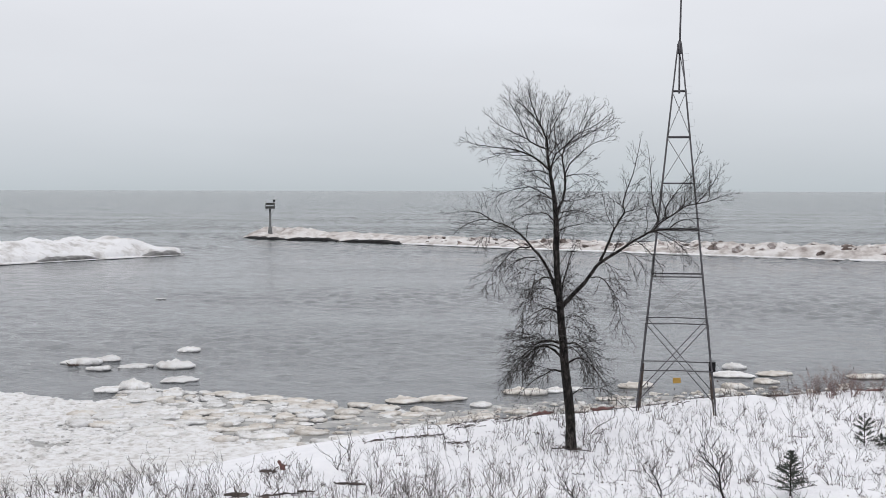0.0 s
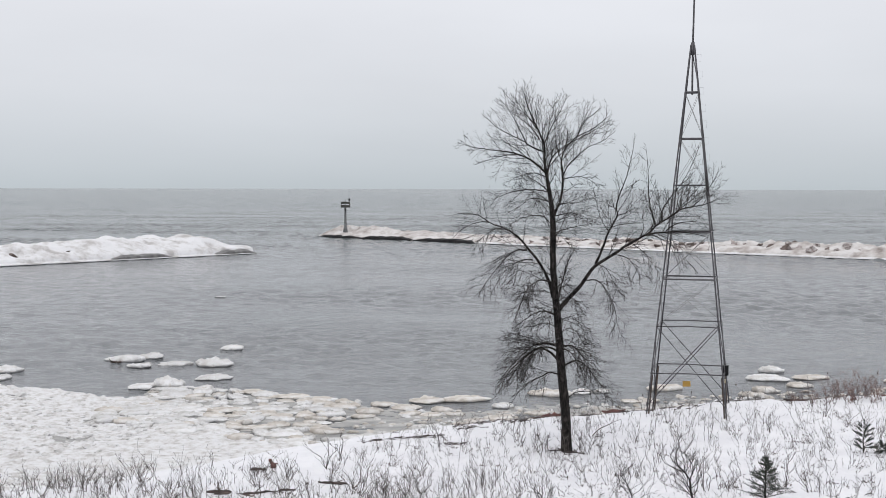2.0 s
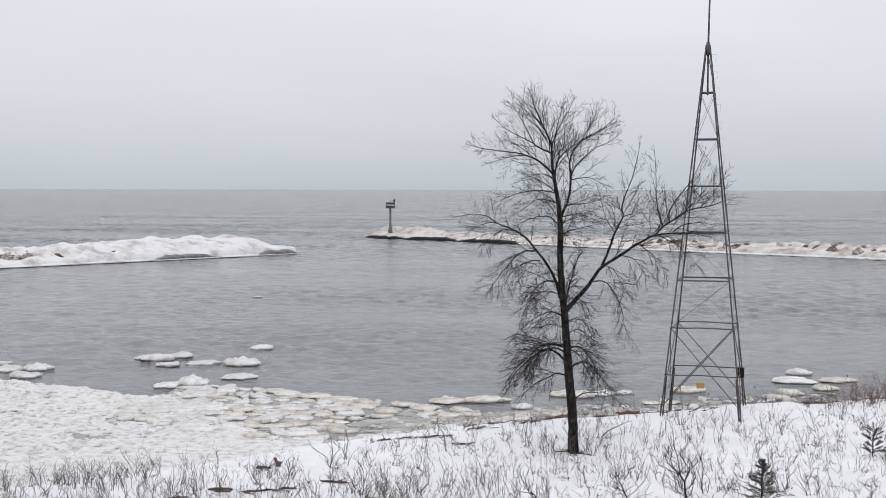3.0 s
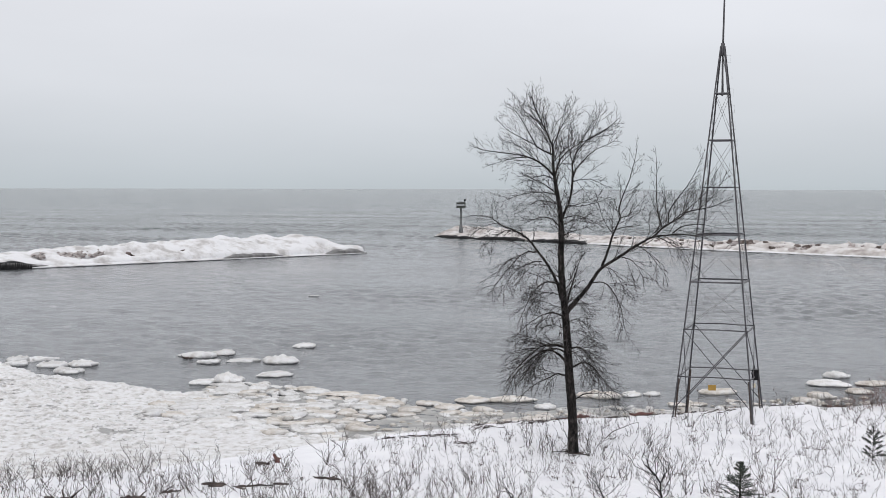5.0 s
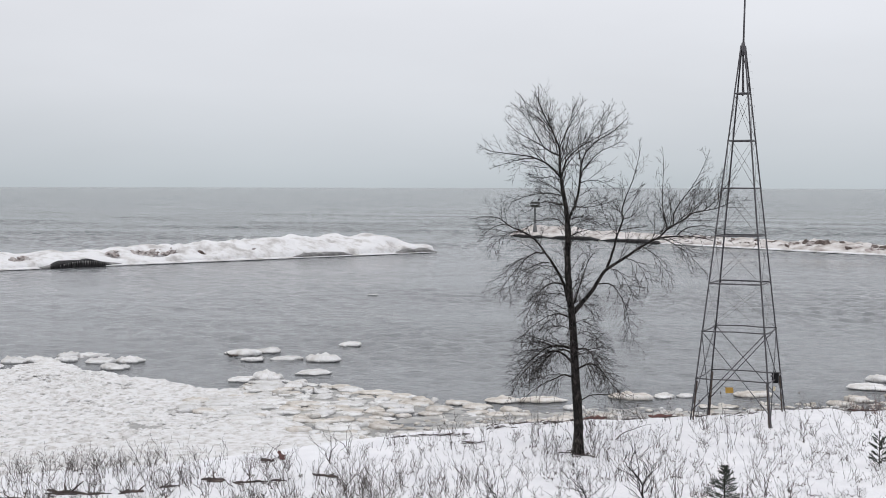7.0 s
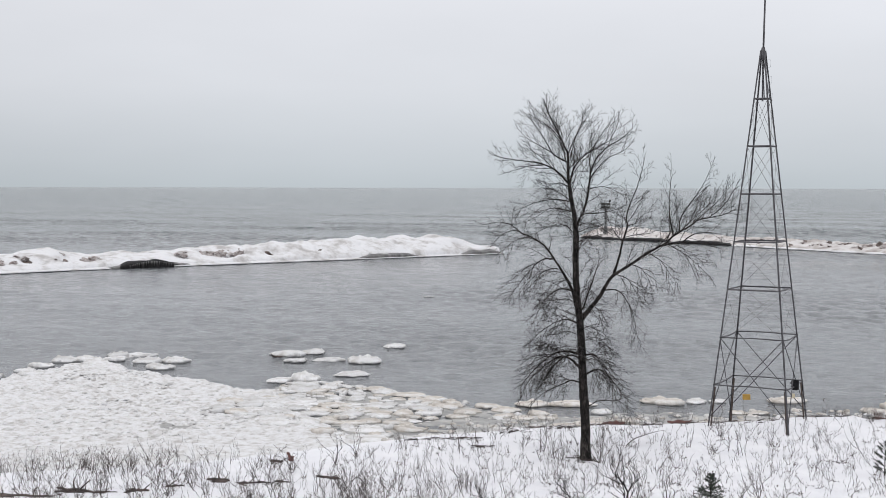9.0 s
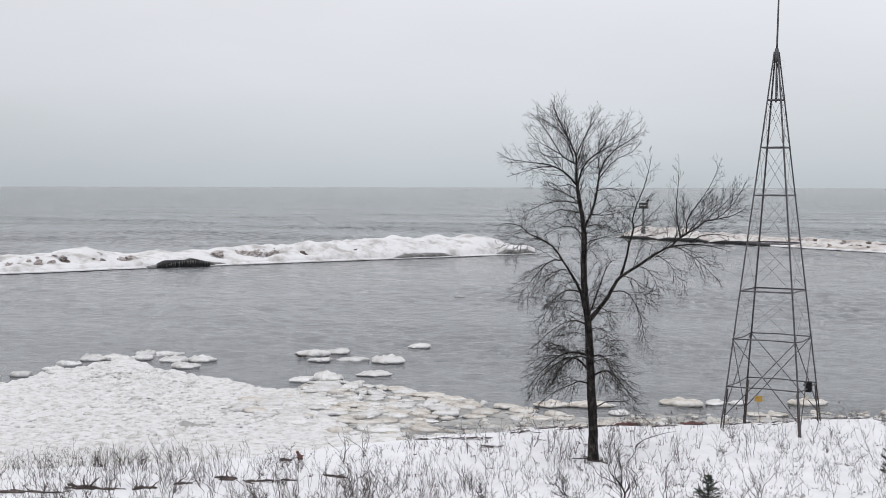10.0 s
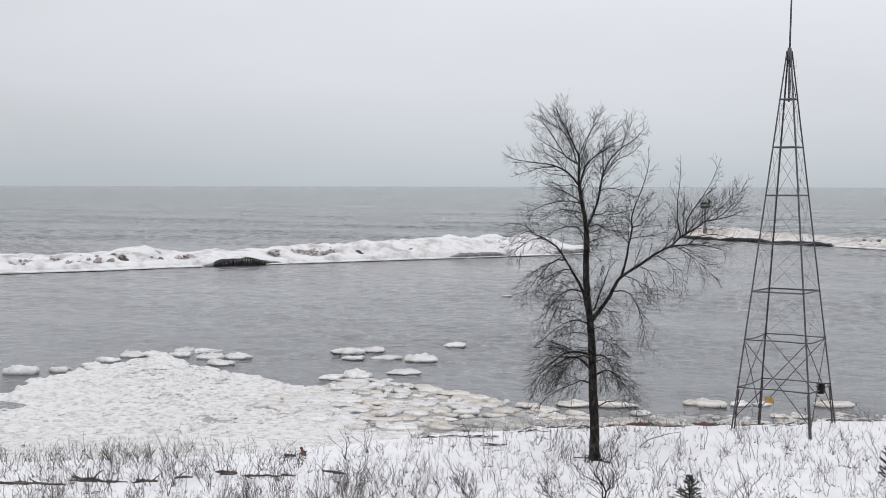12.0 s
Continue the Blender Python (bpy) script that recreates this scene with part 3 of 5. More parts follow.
    tagged(ob, "thin grey-brown slush between pancakes of ice", "slush", kind="stuff")


build_shelf()
build_floes()


# ---- breakwaters ----
def mound(name, line, half, height, mat, lumpy, seed, label, taper_ends=(4, 4), spacing=0.3, lip=0.2, pits=(), blunt=0.0):
    """A snow- and ice-covered ridge along a line in plan, its front foot on the line; half: half its width; height(u) along it in metres."""
    pts = smooth_line([(x, y, 0) for x, y in line], 12)
    lens = [0.0]
    for a, b in zip(pts, pts[1:]):
        lens.append(lens[-1] + (b - a).length)
    total = lens[-1]
    n = int(total / spacing)
    across = 44
    V = []
    j = 0
    for i in range(n + 1):
        s = total * i / n
        while j < len(lens) - 2 and lens[j + 1] < s:
            j += 1
        u = (s - lens[j]) / max(lens[j + 1] - lens[j], 1e-6)
        p = pts[j].lerp(pts[j + 1], u)
        d = (pts[j + 1] - pts[j]).normalized()
        side = Vector((-d.y, d.x, 0))
        if side.y < 0:
            side = -side
        end = min(step(0, taper_ends[0], s), step(0, taper_ends[1], total - s))
        h = height(s) * (0.48 + 0.52 * end)
        w = half(s) * (0.55 + 0.45 * end)
        for k in range(across + 1):
            q = k / across
            c = 2 * w * q
            face = lip + blunt * step(9.0, 1.0, total - s)
            prof = min(1.0, (c / 0.35)) * face + (1 - face) * math.sin(math.pi * min(q, 1)) ** 0.9
            prof *= step(1.0, 0.8, q)
            x, y = p.x + side.x * c, p.y + side.y * c
            f = fbm(x * 0.16, y * 0.16, seed, 3)
            g = fbm(x * 0.45, y * 0.45, seed + 5, 4)
            r = abs(fbm(x * 0.8, y * 0.8, seed + 9, 3))
            z = h * prof * (1 + 0.30 * f + lumpy * 0.45 * g + lumpy * 0.30 * r) - 0.15 * (q == 0) - 0.7 * (q == 1)
            for ps, pc, pr in pits:
                if abs(s - ps) < 2.5 * pr and abs(c - pc) < 2.5 * pr:
                    z -= 1.0 * pr * math.exp(-((s - ps) ** 2 + (c - pc) ** 2) / (pr * pr))
            z += prof * (0.25 + 0.75 * lumpy) * (0.10 * fbm(x * 1.6, y * 1.6, seed + 2, 3) + 0.07 * abs(fbm(x * 2.6, y * 2.6, seed + 4, 2)))
            jut = 0.35 * fbm(s * 0.35, 3.0, seed, 3) * (1 if k < 3 else 0.4)
            V.append((x - side.x * jut, y - side.y * jut, z))
    # the ends drop to the water
    V += [(x + d.x * 0.35, y + d.y * 0.35, -0.4) for x, y, z in V[-(across + 1):]]
    n += 1
    F = [(i * (across + 1) + k, (i + 1) * (across + 1) + k, (i + 1) * (across + 1) + k + 1, i * (across + 1) + k + 1) for i in range(n) for k in range(across)]
    root = new(name)
    tagged(root, label, "breakwater")
    cover = mesh_object("ice_cover", V, F, mat, root)
    return root, pts, lens


def boulder_mesh(seed, squash=0.8):
    bm = bmesh.new()
    bmesh.ops.create_icosphere(bm, subdivisions=2, radius=1.0)
    for v in bm.verts:
        k = 1 + 0.62 * fbm(v.co.x * 1.5 + seed * 5, v.co.y * 1.5, v.co.z * 1.5, 3)
        v.co = Vector((v.co.x * k, v.co.y * k, v.co.z * k * squash))
    me = bpy.data.meshes.new("boulder")
    bm.to_mesh(me)
    bm.free()
    me.materials.append(ROCK)
    return me


BOULDERS = [boulder_mesh(i) for i in range(7)]


# the same boulders in a paler, pinker rock colour
PALE_BOULDERS = [me.copy() for me in BOULDERS]
for me in PALE_BOULDERS:
    me.materials[0] = PALE_ROCK


def boulder(root, x, y, z, r, rnd, label=""):
    ob = new("boulder", BOULDERS[rnd.randrange(7)])
    ob.parent = root
    ob.matrix_basis = pose(x, y, z, rnd.uniform(-30, 30), rnd.uniform(-30, 30), rnd.uniform(0, 360)) @ Matrix.Diagonal((r * rnd.uniform(0.9, 1.5), r, r * rnd.uniform(0.6, 1.0), 1))
    return ob


def dark_face(root, pts, lens, s0, s1, height, mat, seed, out=0.35, name="dark_face", label="dark waterline face for wet rock and undercut shade"):
    """A wet face at the waterline, ribbed with icicles, from s0 to s1 along the front; DARK adds undercut shade as
    colour.
    """
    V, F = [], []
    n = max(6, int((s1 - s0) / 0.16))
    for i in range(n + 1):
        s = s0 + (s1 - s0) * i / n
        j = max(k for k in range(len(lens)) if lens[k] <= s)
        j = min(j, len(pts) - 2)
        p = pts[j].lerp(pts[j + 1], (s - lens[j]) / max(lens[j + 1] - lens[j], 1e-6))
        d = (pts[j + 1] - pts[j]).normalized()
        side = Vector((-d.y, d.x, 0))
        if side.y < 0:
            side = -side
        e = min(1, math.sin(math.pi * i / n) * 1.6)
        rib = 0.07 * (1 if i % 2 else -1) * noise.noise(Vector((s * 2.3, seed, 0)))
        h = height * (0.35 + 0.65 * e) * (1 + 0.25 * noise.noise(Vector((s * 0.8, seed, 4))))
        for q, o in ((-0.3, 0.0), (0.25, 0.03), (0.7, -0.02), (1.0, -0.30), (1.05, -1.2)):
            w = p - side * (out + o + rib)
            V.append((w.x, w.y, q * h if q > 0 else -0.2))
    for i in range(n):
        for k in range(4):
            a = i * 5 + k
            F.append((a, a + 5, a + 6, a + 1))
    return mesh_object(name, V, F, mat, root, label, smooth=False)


def ice_foot(root, pts, lens, s0, s1, seed):
    """The thin white shelf of ice that skirts the waterline."""
    V, F, W = [], [], []
    n = int((s1 - s0) / 0.35)
    for i in range(n + 1):
        s = s0 + (s1 - s0) * i / n
        j = min(max(k for k in range(len(lens)) if lens[k] <= s), len(pts) - 2)
        p = pts[j].lerp(pts[j + 1], (s - lens[j]) / max(lens[j + 1] - lens[j], 1e-6))
        d = (pts[j + 1] - pts[j]).normalized()
        side = Vector((-d.y, d.x, 0))
        if side.y < 0:
            side = -side
        e = 0.35 + 0.45 * abs(noise.noise(Vector((s * 0.22, seed, 0)))) + 0.12 * noise.noise(Vector((s * 1.1, seed, 2)))
        for o, z in ((e - 0.3, 0.045), (e, 0.05), (e - 0.06, 0.15), (-0.5, 0.26), (-0.9, -0.1)):
            w = p - side * (o + 0.25)
            V.append((w.x, w.y, z))
        # a strip whose near-black colour stands in for shade beneath the ledge
        for o, z in ((e - 0.02, -0.1), (e - 0.06, 0.055)):
            w = p - side * (o + 0.25)
            W.append((w.x, w.y, z))
    for i in range(n):
        for k in range(4):
            a = i * 5 + k
            F.append((a, a + 5, a + 6, a + 1))
    mesh_object("shade_strip", W, [(2 * i, 2 * i + 2, 2 * i + 3, 2 * i + 1) for i in range(n)], DARK, root, "dark strip painted as shade under the ice ledge")
    return mesh_object("ice_foot", V, F, MOUND, root, "thin white ice ledge at the waterline")


def build_near_breakwater():
    line = ((-125, 30), (-104, 61), (-90, 83), (-80, 99), (-75.2, 106), (-70.5, 114.5), (-64.5, 124), (-58, 134), (-50.6, 145), (-45, 153.5), (-39.3, 162.2))
    length = 0.0
    ctrl = smooth_line([(x, y, 0) for x, y in line], 12)
    for a, b in zip(ctrl, ctrl[1:]):
        length += (b - a).length
    hollows = [(length - back, c, r) for back, c, r in ((76, 3.2, 0.7), (73, 2.6, 0.6), (69, 3.4, 0.6), (64, 2.4, 0.6), (61.5, 2.8, 0.7), (60.5, 2.0, 0.6), (57.5, 2.6, 0.8), (55.5, 2.0, 0.6),
                                                       (44, 2.9, 0.8), (40.5, 3.3, 0.9), (38.6, 2.3, 0.8), (36.6, 2.9, 0.6), (33, 2.2, 0.85), (26.5, 2.2, 0.5), (20.5, 2.5, 0.45),
                                                       (85, 2.8, 0.8), (90, 3.0, 0.6), (95, 2.6, 0.7), (79, 2.2, 0.8), (82, 3.0, 0.6), (14.5, 3.2, 0.5), (10, 2.6, 0.4), (5.6, 1.7, 0.75), (2.4, 3.4, 0.5), (66.5, 3.0, 0.5))]
    stones = [(length - back, c, r) for back, c, r in ((69, 3.4, 0.5), (61.5, 2.8, 0.55), (57.5, 2.5, 0.45), (78, 2.3, 0.6), (33.3, 2.3, 0.6), (26.3, 2.3, 0.35), (20.3, 2.6, 0.4), (40.2, 3.4, 0.5), (87, 2.6, 0.5))]
    root, pts, lens = mound("snowy_breakwater", line, lambda s: 5.5, lambda s: 1.58 + 0.68 * step(108, 145, s) + 0.12 * math.sin(s * 0.21), MOUND, 0.16, 3.0,
                            "breakwater buried under a smooth mound of white snow", (4, 7.0), pits=hollows, blunt=0.42)
    rnd = random.Random(11)
    total = lens[-1]

    def at(s, c):
        j = min(max(k for k in range(len(lens)) if lens[k] <= s), len(pts) - 2)
        p = pts[j].lerp(pts[j + 1], (s - lens[j]) / (lens[j + 1] - lens[j]))
        d = (pts[j + 1] - pts[j]).normalized()
        return p.x - d.y * c * (1 if d.x > 0 else -1), p.y + abs(d.x) * c
    for s, c, r in stones:
        x, y = at(s, c)
        h = (1.58 + 0.50 * step(110, 145, s) + 0.12 * math.sin(s * 0.21)) * (0.2 + 0.8 * math.sin(math.pi * c / 11) ** 0.9)
        boulder(root, x, y, h - 0.95 * r, r * 0.8, rnd)
    # pale rubble showing through the snow; the last two stretches stand in for brownish recesses
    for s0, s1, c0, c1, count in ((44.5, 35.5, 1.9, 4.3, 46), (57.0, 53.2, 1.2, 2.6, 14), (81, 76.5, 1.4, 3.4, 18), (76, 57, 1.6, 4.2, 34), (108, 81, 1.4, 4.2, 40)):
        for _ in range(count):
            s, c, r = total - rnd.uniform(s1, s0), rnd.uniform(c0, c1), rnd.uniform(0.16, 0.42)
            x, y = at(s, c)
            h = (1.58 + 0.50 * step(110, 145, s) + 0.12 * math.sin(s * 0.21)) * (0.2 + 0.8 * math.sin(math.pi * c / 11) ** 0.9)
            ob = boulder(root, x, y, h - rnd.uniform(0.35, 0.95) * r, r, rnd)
            ob.data = PALE_BOULDERS[rnd.randrange(7)]
    dark_face(root, pts, lens, total - 53.6, total - 44.0, 0.5, GREY_ICE, 13, 0.30, "grey_ice_band", "grey wet ice band")
    # this black strip replaces the shaded hollow beneath the snow lip
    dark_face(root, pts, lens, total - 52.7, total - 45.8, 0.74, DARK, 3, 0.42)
    for k in range(26):
        s = total - 51.6 + 5.2 * k / 25 + rnd.uniform(-0.08, 0.08)
        x, y = at(s, -0.56)
        e = math.sin(math.pi * (k + 1) / 27)
        ln = rnd.uniform(0.25, 0.55) * (0.4 + 0.6 * e)
        top = 0.30 + 0.42 * e
        tube_part("icicle", [(x, y, top), (x, y, top - ln * 0.5), (x, y, top - ln)], rnd.uniform(0.035, 0.07), GREY_ICE, root, "", 5, 0.008)
    dark_face(root, pts, lens, total - 22.2, total - 13.4, 0.62, GREY_ICE, 7, 0.45, name="grey_ice_band", label="grey wet ice band")
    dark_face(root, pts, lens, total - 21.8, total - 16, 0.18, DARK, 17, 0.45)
    dark_face(root, pts, lens, total - 6.6, total + 0.0, 0.62, GREY_ICE, 9, 0.5, name="grey_ice_band", label="grey wet ice band")


    ice_foot(root, pts, lens, 20, total - 54, 2)
    ice_foot(root, pts, lens, total - 46.5, total - 0.3, 5)


def build_far_breakwater():
    line = ((-42.6, 217.7), (-37, 213), (-28, 207.5), (-18.8, 201), (-6, 190.5), (10, 178), (24, 168.3), (33, 162.2), (43, 156), (60, 146), (90, 128), (140, 100))
    root, pts, lens = mound("rocky_breakwater", line, lambda s: 5.0, lambda s: 1.5 - 0.5 * step(9, 24, s) + 0.42 * step(55, 95, s) + 0.12 * math.sin(s * 0.33), MOUND_TAN, 0.58, 14.0,
                            "long breakwater crusted with lumpy pinkish-white spray ice", (0.7, 4), 0.3)
    rnd = random.Random(21)

    def at(s, c):
        j = min(max(k for k in range(len(lens)) if lens[k] <= s), len(pts) - 2)
        p = pts[j].lerp(pts[j + 1], (s - lens[j]) / (lens[j + 1] - lens[j]))
        d = (pts[j + 1] - pts[j]).normalized()
        return p.x - d.y * c, p.y + d.x * c
    for k in range(110):
        s = rnd.uniform(30, lens[-1] - 20)
        c = rnd.uniform(0.9, 4.2)
        x, y = at(s, c)
        ob = boulder(root, x, y, -0.02 + 0.26 * c + rnd.uniform(-0.25, 0.15) + 0.25 * step(55, 95, s), rnd.uniform(0.22, 0.6), rnd)
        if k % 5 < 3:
            ob.data = PALE_BOULDERS[rnd.randrange(7)]
    # bigger dark stones jutting through the ice along the crest
    for k in range(84):
        s, c = rnd.uniform(38, 150), rnd.uniform(1.2, 4.4)
        x, y = at(s, c)
        ob = boulder(root, x, y, 0.10 + 0.20 * c + 0.42 * step(55, 95, s) + rnd.uniform(-0.25, 0.12), rnd.uniform(0.3, 0.75), rnd)
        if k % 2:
            ob.data = PALE_BOULDERS[rnd.randrange(7)]
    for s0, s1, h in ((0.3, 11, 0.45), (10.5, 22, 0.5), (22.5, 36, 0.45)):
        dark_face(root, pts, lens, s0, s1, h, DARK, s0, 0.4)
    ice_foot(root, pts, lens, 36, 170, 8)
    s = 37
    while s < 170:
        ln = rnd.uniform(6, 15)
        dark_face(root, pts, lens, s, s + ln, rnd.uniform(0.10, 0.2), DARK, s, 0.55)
        s += ln + rnd.uniform(0.5, 5)


build_near_breakwater()
build_far_breakwater()


# ---- navigation light on the far breakwater ----
def build_nav_light():
    x, y, z = -37.4, 215.6, 0.93
    root = new("navigation_light")
    root.matrix_basis = pose(x, y, z, 0, 0, 12)
    tagged(root, "grey steel navigation light post with slatted dark daymark boards", "navigation light")
    tube_part("post", [(0, 0, 0.2), (0, 0, 1.0), (0, 0, 1.9), (0, 0, 4.2)], 0.24, NAV_PAINT, root, "", 12, 0.17)
    tube_part("base_cone", [(0, 0, -0.4), (0, 0, 0.5), (0, 0, 1.3)], 0.46, NAV_PAINT, root, "flared steel base", 12, 0.25)
    p = part("platform", box_bm(1.5, 1.5, 0.08, 0.01), NAV_PAINT, root)
    p.location = (0, 0, 4.2)
    for k in range(4):
        a = math.pi / 2 * k
        for h, hh in ((4.42, 0.34), (4.98, 0.34)):
            b = part("daymark_board", box_bm(1.5, 0.04, hh, 0.006), BOARD, root, "dark weathered board")
            b.matrix_basis = pose(0.75 * math.sin(a), -0.75 * math.cos(a), h, 0, 0, math.degrees(a))
        for o in (-0.72, 0.0, 0.72):
            b = part("rail_post", box_bm(0.09, 0.06, 1.0, 0.006), NAV_PAINT, root)
            b.matrix_basis = pose(0.71 * math.sin(a) + o * math.cos(a), -0.71 * math.cos(a) + o * math.sin(a), 4.64, 0, 0, math.degrees(a))
    tube_part("mast", [(0.0, 0, 4.2), (0.0, 0, 5.6)], 0.035, NAV_PAINT, root, "", 6)
    tube_part("lantern_pole", [(0.62, -0.2, 4.3), (0.62, -0.2, 5.35)], 0.05, NAV_PAINT, root, "", 6)
    b = part("lantern", box_bm(0.34, 0.30, 0.42, 0.06), BLACK, root, "black lantern head")
    b.matrix_basis = pose(0.66, -0.2, 5.5, 0, 18, 0)


build_nav_light()


# ---- lattice tower ----
TX, TY, TURN_T = 6.66, 43.5, -8.0


def tower_corner(k, z):
    side = 0.15 + (13.41 - z) * 0.202
    a = radians(TURN_T) + math.pi / 4 + math.pi / 2 * k
    r = side / math.sqrt(2)
    return Vector((TX + r * math.cos(a), TY + r * math.sin(a), z))


def angle_bar(name, a, b, size, root, mat, thick=0.012, label=""):
    """A steel angle: two thin flanges along the line from a to b, opening towards the tower's axis."""
    a, b = Vector(a), Vector(b)
    d = (b - a).normalized()
    mid = (a + b) / 2
    inward = Vector((TX - mid.x, TY - mid.y, 0))
    inward = (inward - d * inward.dot(d)).normalized()
    s = d.cross(inward).normalized()
    u, v = (inward + s).normalized(), (inward - s).normalized()
    prof = [(0, 0), (size, 0), (size, thick), (thick, thick), (thick, size), (0, size)]
    V = [p + u * q - Vector() + v * w for p in (a, b) for q, w in prof]
    F = [(i, (i + 1) % 6, (i + 1) % 6 + 6, i + 6) for i in range(6)] + [(5, 4, 3, 2, 1, 0), (6, 7, 8, 9, 10, 11)]
    return mesh_object(name, V, F, mat, root, label, smooth=False)


def build_tower():
    root = new("lattice_tower")
    tagged(root, "tall tapering four-legged galvanised steel lattice mast on the snowy bank", "tower")
    girts = [11.80, 10.26, 8.71, 7.16, 5.61, 4.06, 2.52]
    feet = []
    for k in range(4):
        q = tower_corner(k, 1.2)
        q.z = ground_z(q.x, q.y) - 0.25
        top = tower_corner(k, 13.36)
        foot = tower_corner(k, q.z)
        feet.append(foot)
        up = tower_corner(k, 2.45)
        shift = Vector((TX - foot.x, TY - foot.y, 0)).normalized() * 0.10
        angle_bar("anchor_post", foot + shift, up + shift * 0.5, 0.05, root, BROWN_STEEL, 0.010, "rusted anchor post")
        angle_bar("leg", foot, top, 0.047, root, STEEL, 0.010)
    for i, z in enumerate(girts):
        for k in range(4):
            a, b = tower_corner(k, z), tower_corner((k + 1) % 4, z)
            if z > 4.5:
                angle_bar("girt", a, b, 0.036, root, STEEL, 0.008)
            else:
                m = (a + b) / 2 + Vector((0, 0, -0.05 if k % 2 else 0.02))
                tube_part("girt", [a, a.lerp(m, 0.5) + Vector((0, 0, -0.01)), m, b.lerp(m, 0.5), b], 0.022, STEEL, root, "slightly bent girt", 6)
    levels = girts + [1.35]
    for i, (z0, z1) in enumerate(zip(levels, levels[1:])):
        if i == len(levels) - 3:
            # the lowest braces span two bays
            z1 = 1.45
        if i == len(levels) - 2:
            continue
        heavy = z0 < 4.5
        for k in range(4):
            a0, b0 = tower_corner(k, z0), tower_corner((k + 1) % 4, z0)
            a1, b1 = tower_corner(k, z1), tower_corner((k + 1) % 4, z1)
            for p, q in ((a0, b1), (b0, a1)):
                tube_part("brace", [p, q], 0.016 if heavy else 0.006, STEEL if heavy else RUST, root, "" if heavy else "thin crossed wire", 6 if heavy else 4)
    # cap, pump pole and mast
    tube_part("cap", [(TX, TY, 13.05), (TX, TY, 13.46)], 0.11, STEEL, root, "tapered steel cap", 8, 0.06)
    tube_part("inner_pole", [(TX, TY, 11.72), (TX, TY, 13.3)], 0.032, STEEL, root, "", 8)
    tube_part("mast", [(TX, TY, 13.2), (TX + 0.04, TY, 15.2), (TX + 0.07, TY, 17.4)], 0.034, STEEL, root, "slender steel mast pole", 8, 0.022)
    for k in (0, 3):
        p, q = tower_corner(k, 11.80), tower_corner((k + 1) % 4, 11.80)
        tube_part("inner_strut", [(p + q) / 2, Vector((TX, TY, 13.1))], 0.014, STEEL, root, "", 5)
    # step pegs up one leg
    z = 2.9
    while z < 13.0:
        p = tower_corner(3, z)
        out = Vector((p.x - TX, p.y - TY, 0)).normalized()
        out = Vector((math.cos(radians(TURN_T)), math.sin(radians(TURN_T)), 0)) * 0.9 + out * 0.2
        tube_part("step_peg", [p, p + out * 0.14, p + out * 0.14 + Vector((0, 0, 0.24)), p + Vector((0, 0, 0.24))], 0.0032, RUST, root, "thin bent step iron", 4)
        z += 0.55
    return root


build_tower()


def build_tower_fittings():
    b = part("equipment_box", box_bm(0.21, 0.2, 0.31, 0.02), BLACK)
    c = tower_corner(3, 2.55).lerp(tower_corner(0, 2.55), 0.50)
    b.matrix_basis = pose(c.x + 0.02, c.y, 2.52, 0, 0, TURN_T)
    tagged(b, "small black equipment box fixed to the mast leg", "box")
    lid = part("box_lid", box_bm(0.23, 0.22, 0.03, 0.008), BLACK, b)
    lid.location = (0, 0, 0.165)
    cl = part("clamp", box_bm(0.06, 0.30, 0.05, 0.005), STEEL, b, "steel clamp")
    cl.location = (-0.1, 0, 0.08)
    s = part("warning_sign", box_bm(0.25, 0.012, 0.18, 0.003), YELLOW)
    s.matrix_basis = pose(6.46, 41.93, 2.27, 0, -3, TURN_T)
    tagged(s, "small yellow sign plate wired to the mast braces", "sign")
    for o in (-0.1, 0.1):
        tube_part("wire", [(o, 0, 0.08), (o * 4.5, 0.0, 0.28)], 0.004, RUST, s, "", 4)
    tag = part("plate_tag", box_bm(0.09, 0.01, 0.14, 0.003), PALE_TAG)
    tag.matrix_basis = pose(c.x - 0.02, c.y - 0.12, 2.19, 0, 4, TURN_T)
    tagged(tag, "small faded cream tag wired below the equipment box", "tag")
    tube_part("wire", [(0, 0, 0.06), (0, 0.03, 0.2)], 0.004, RUST, tag, "", 4)


build_tower_fittings()


# ---- bare tree ----
PULL = {"up": 0.045, "mid": 0.0, "down": -0.088}


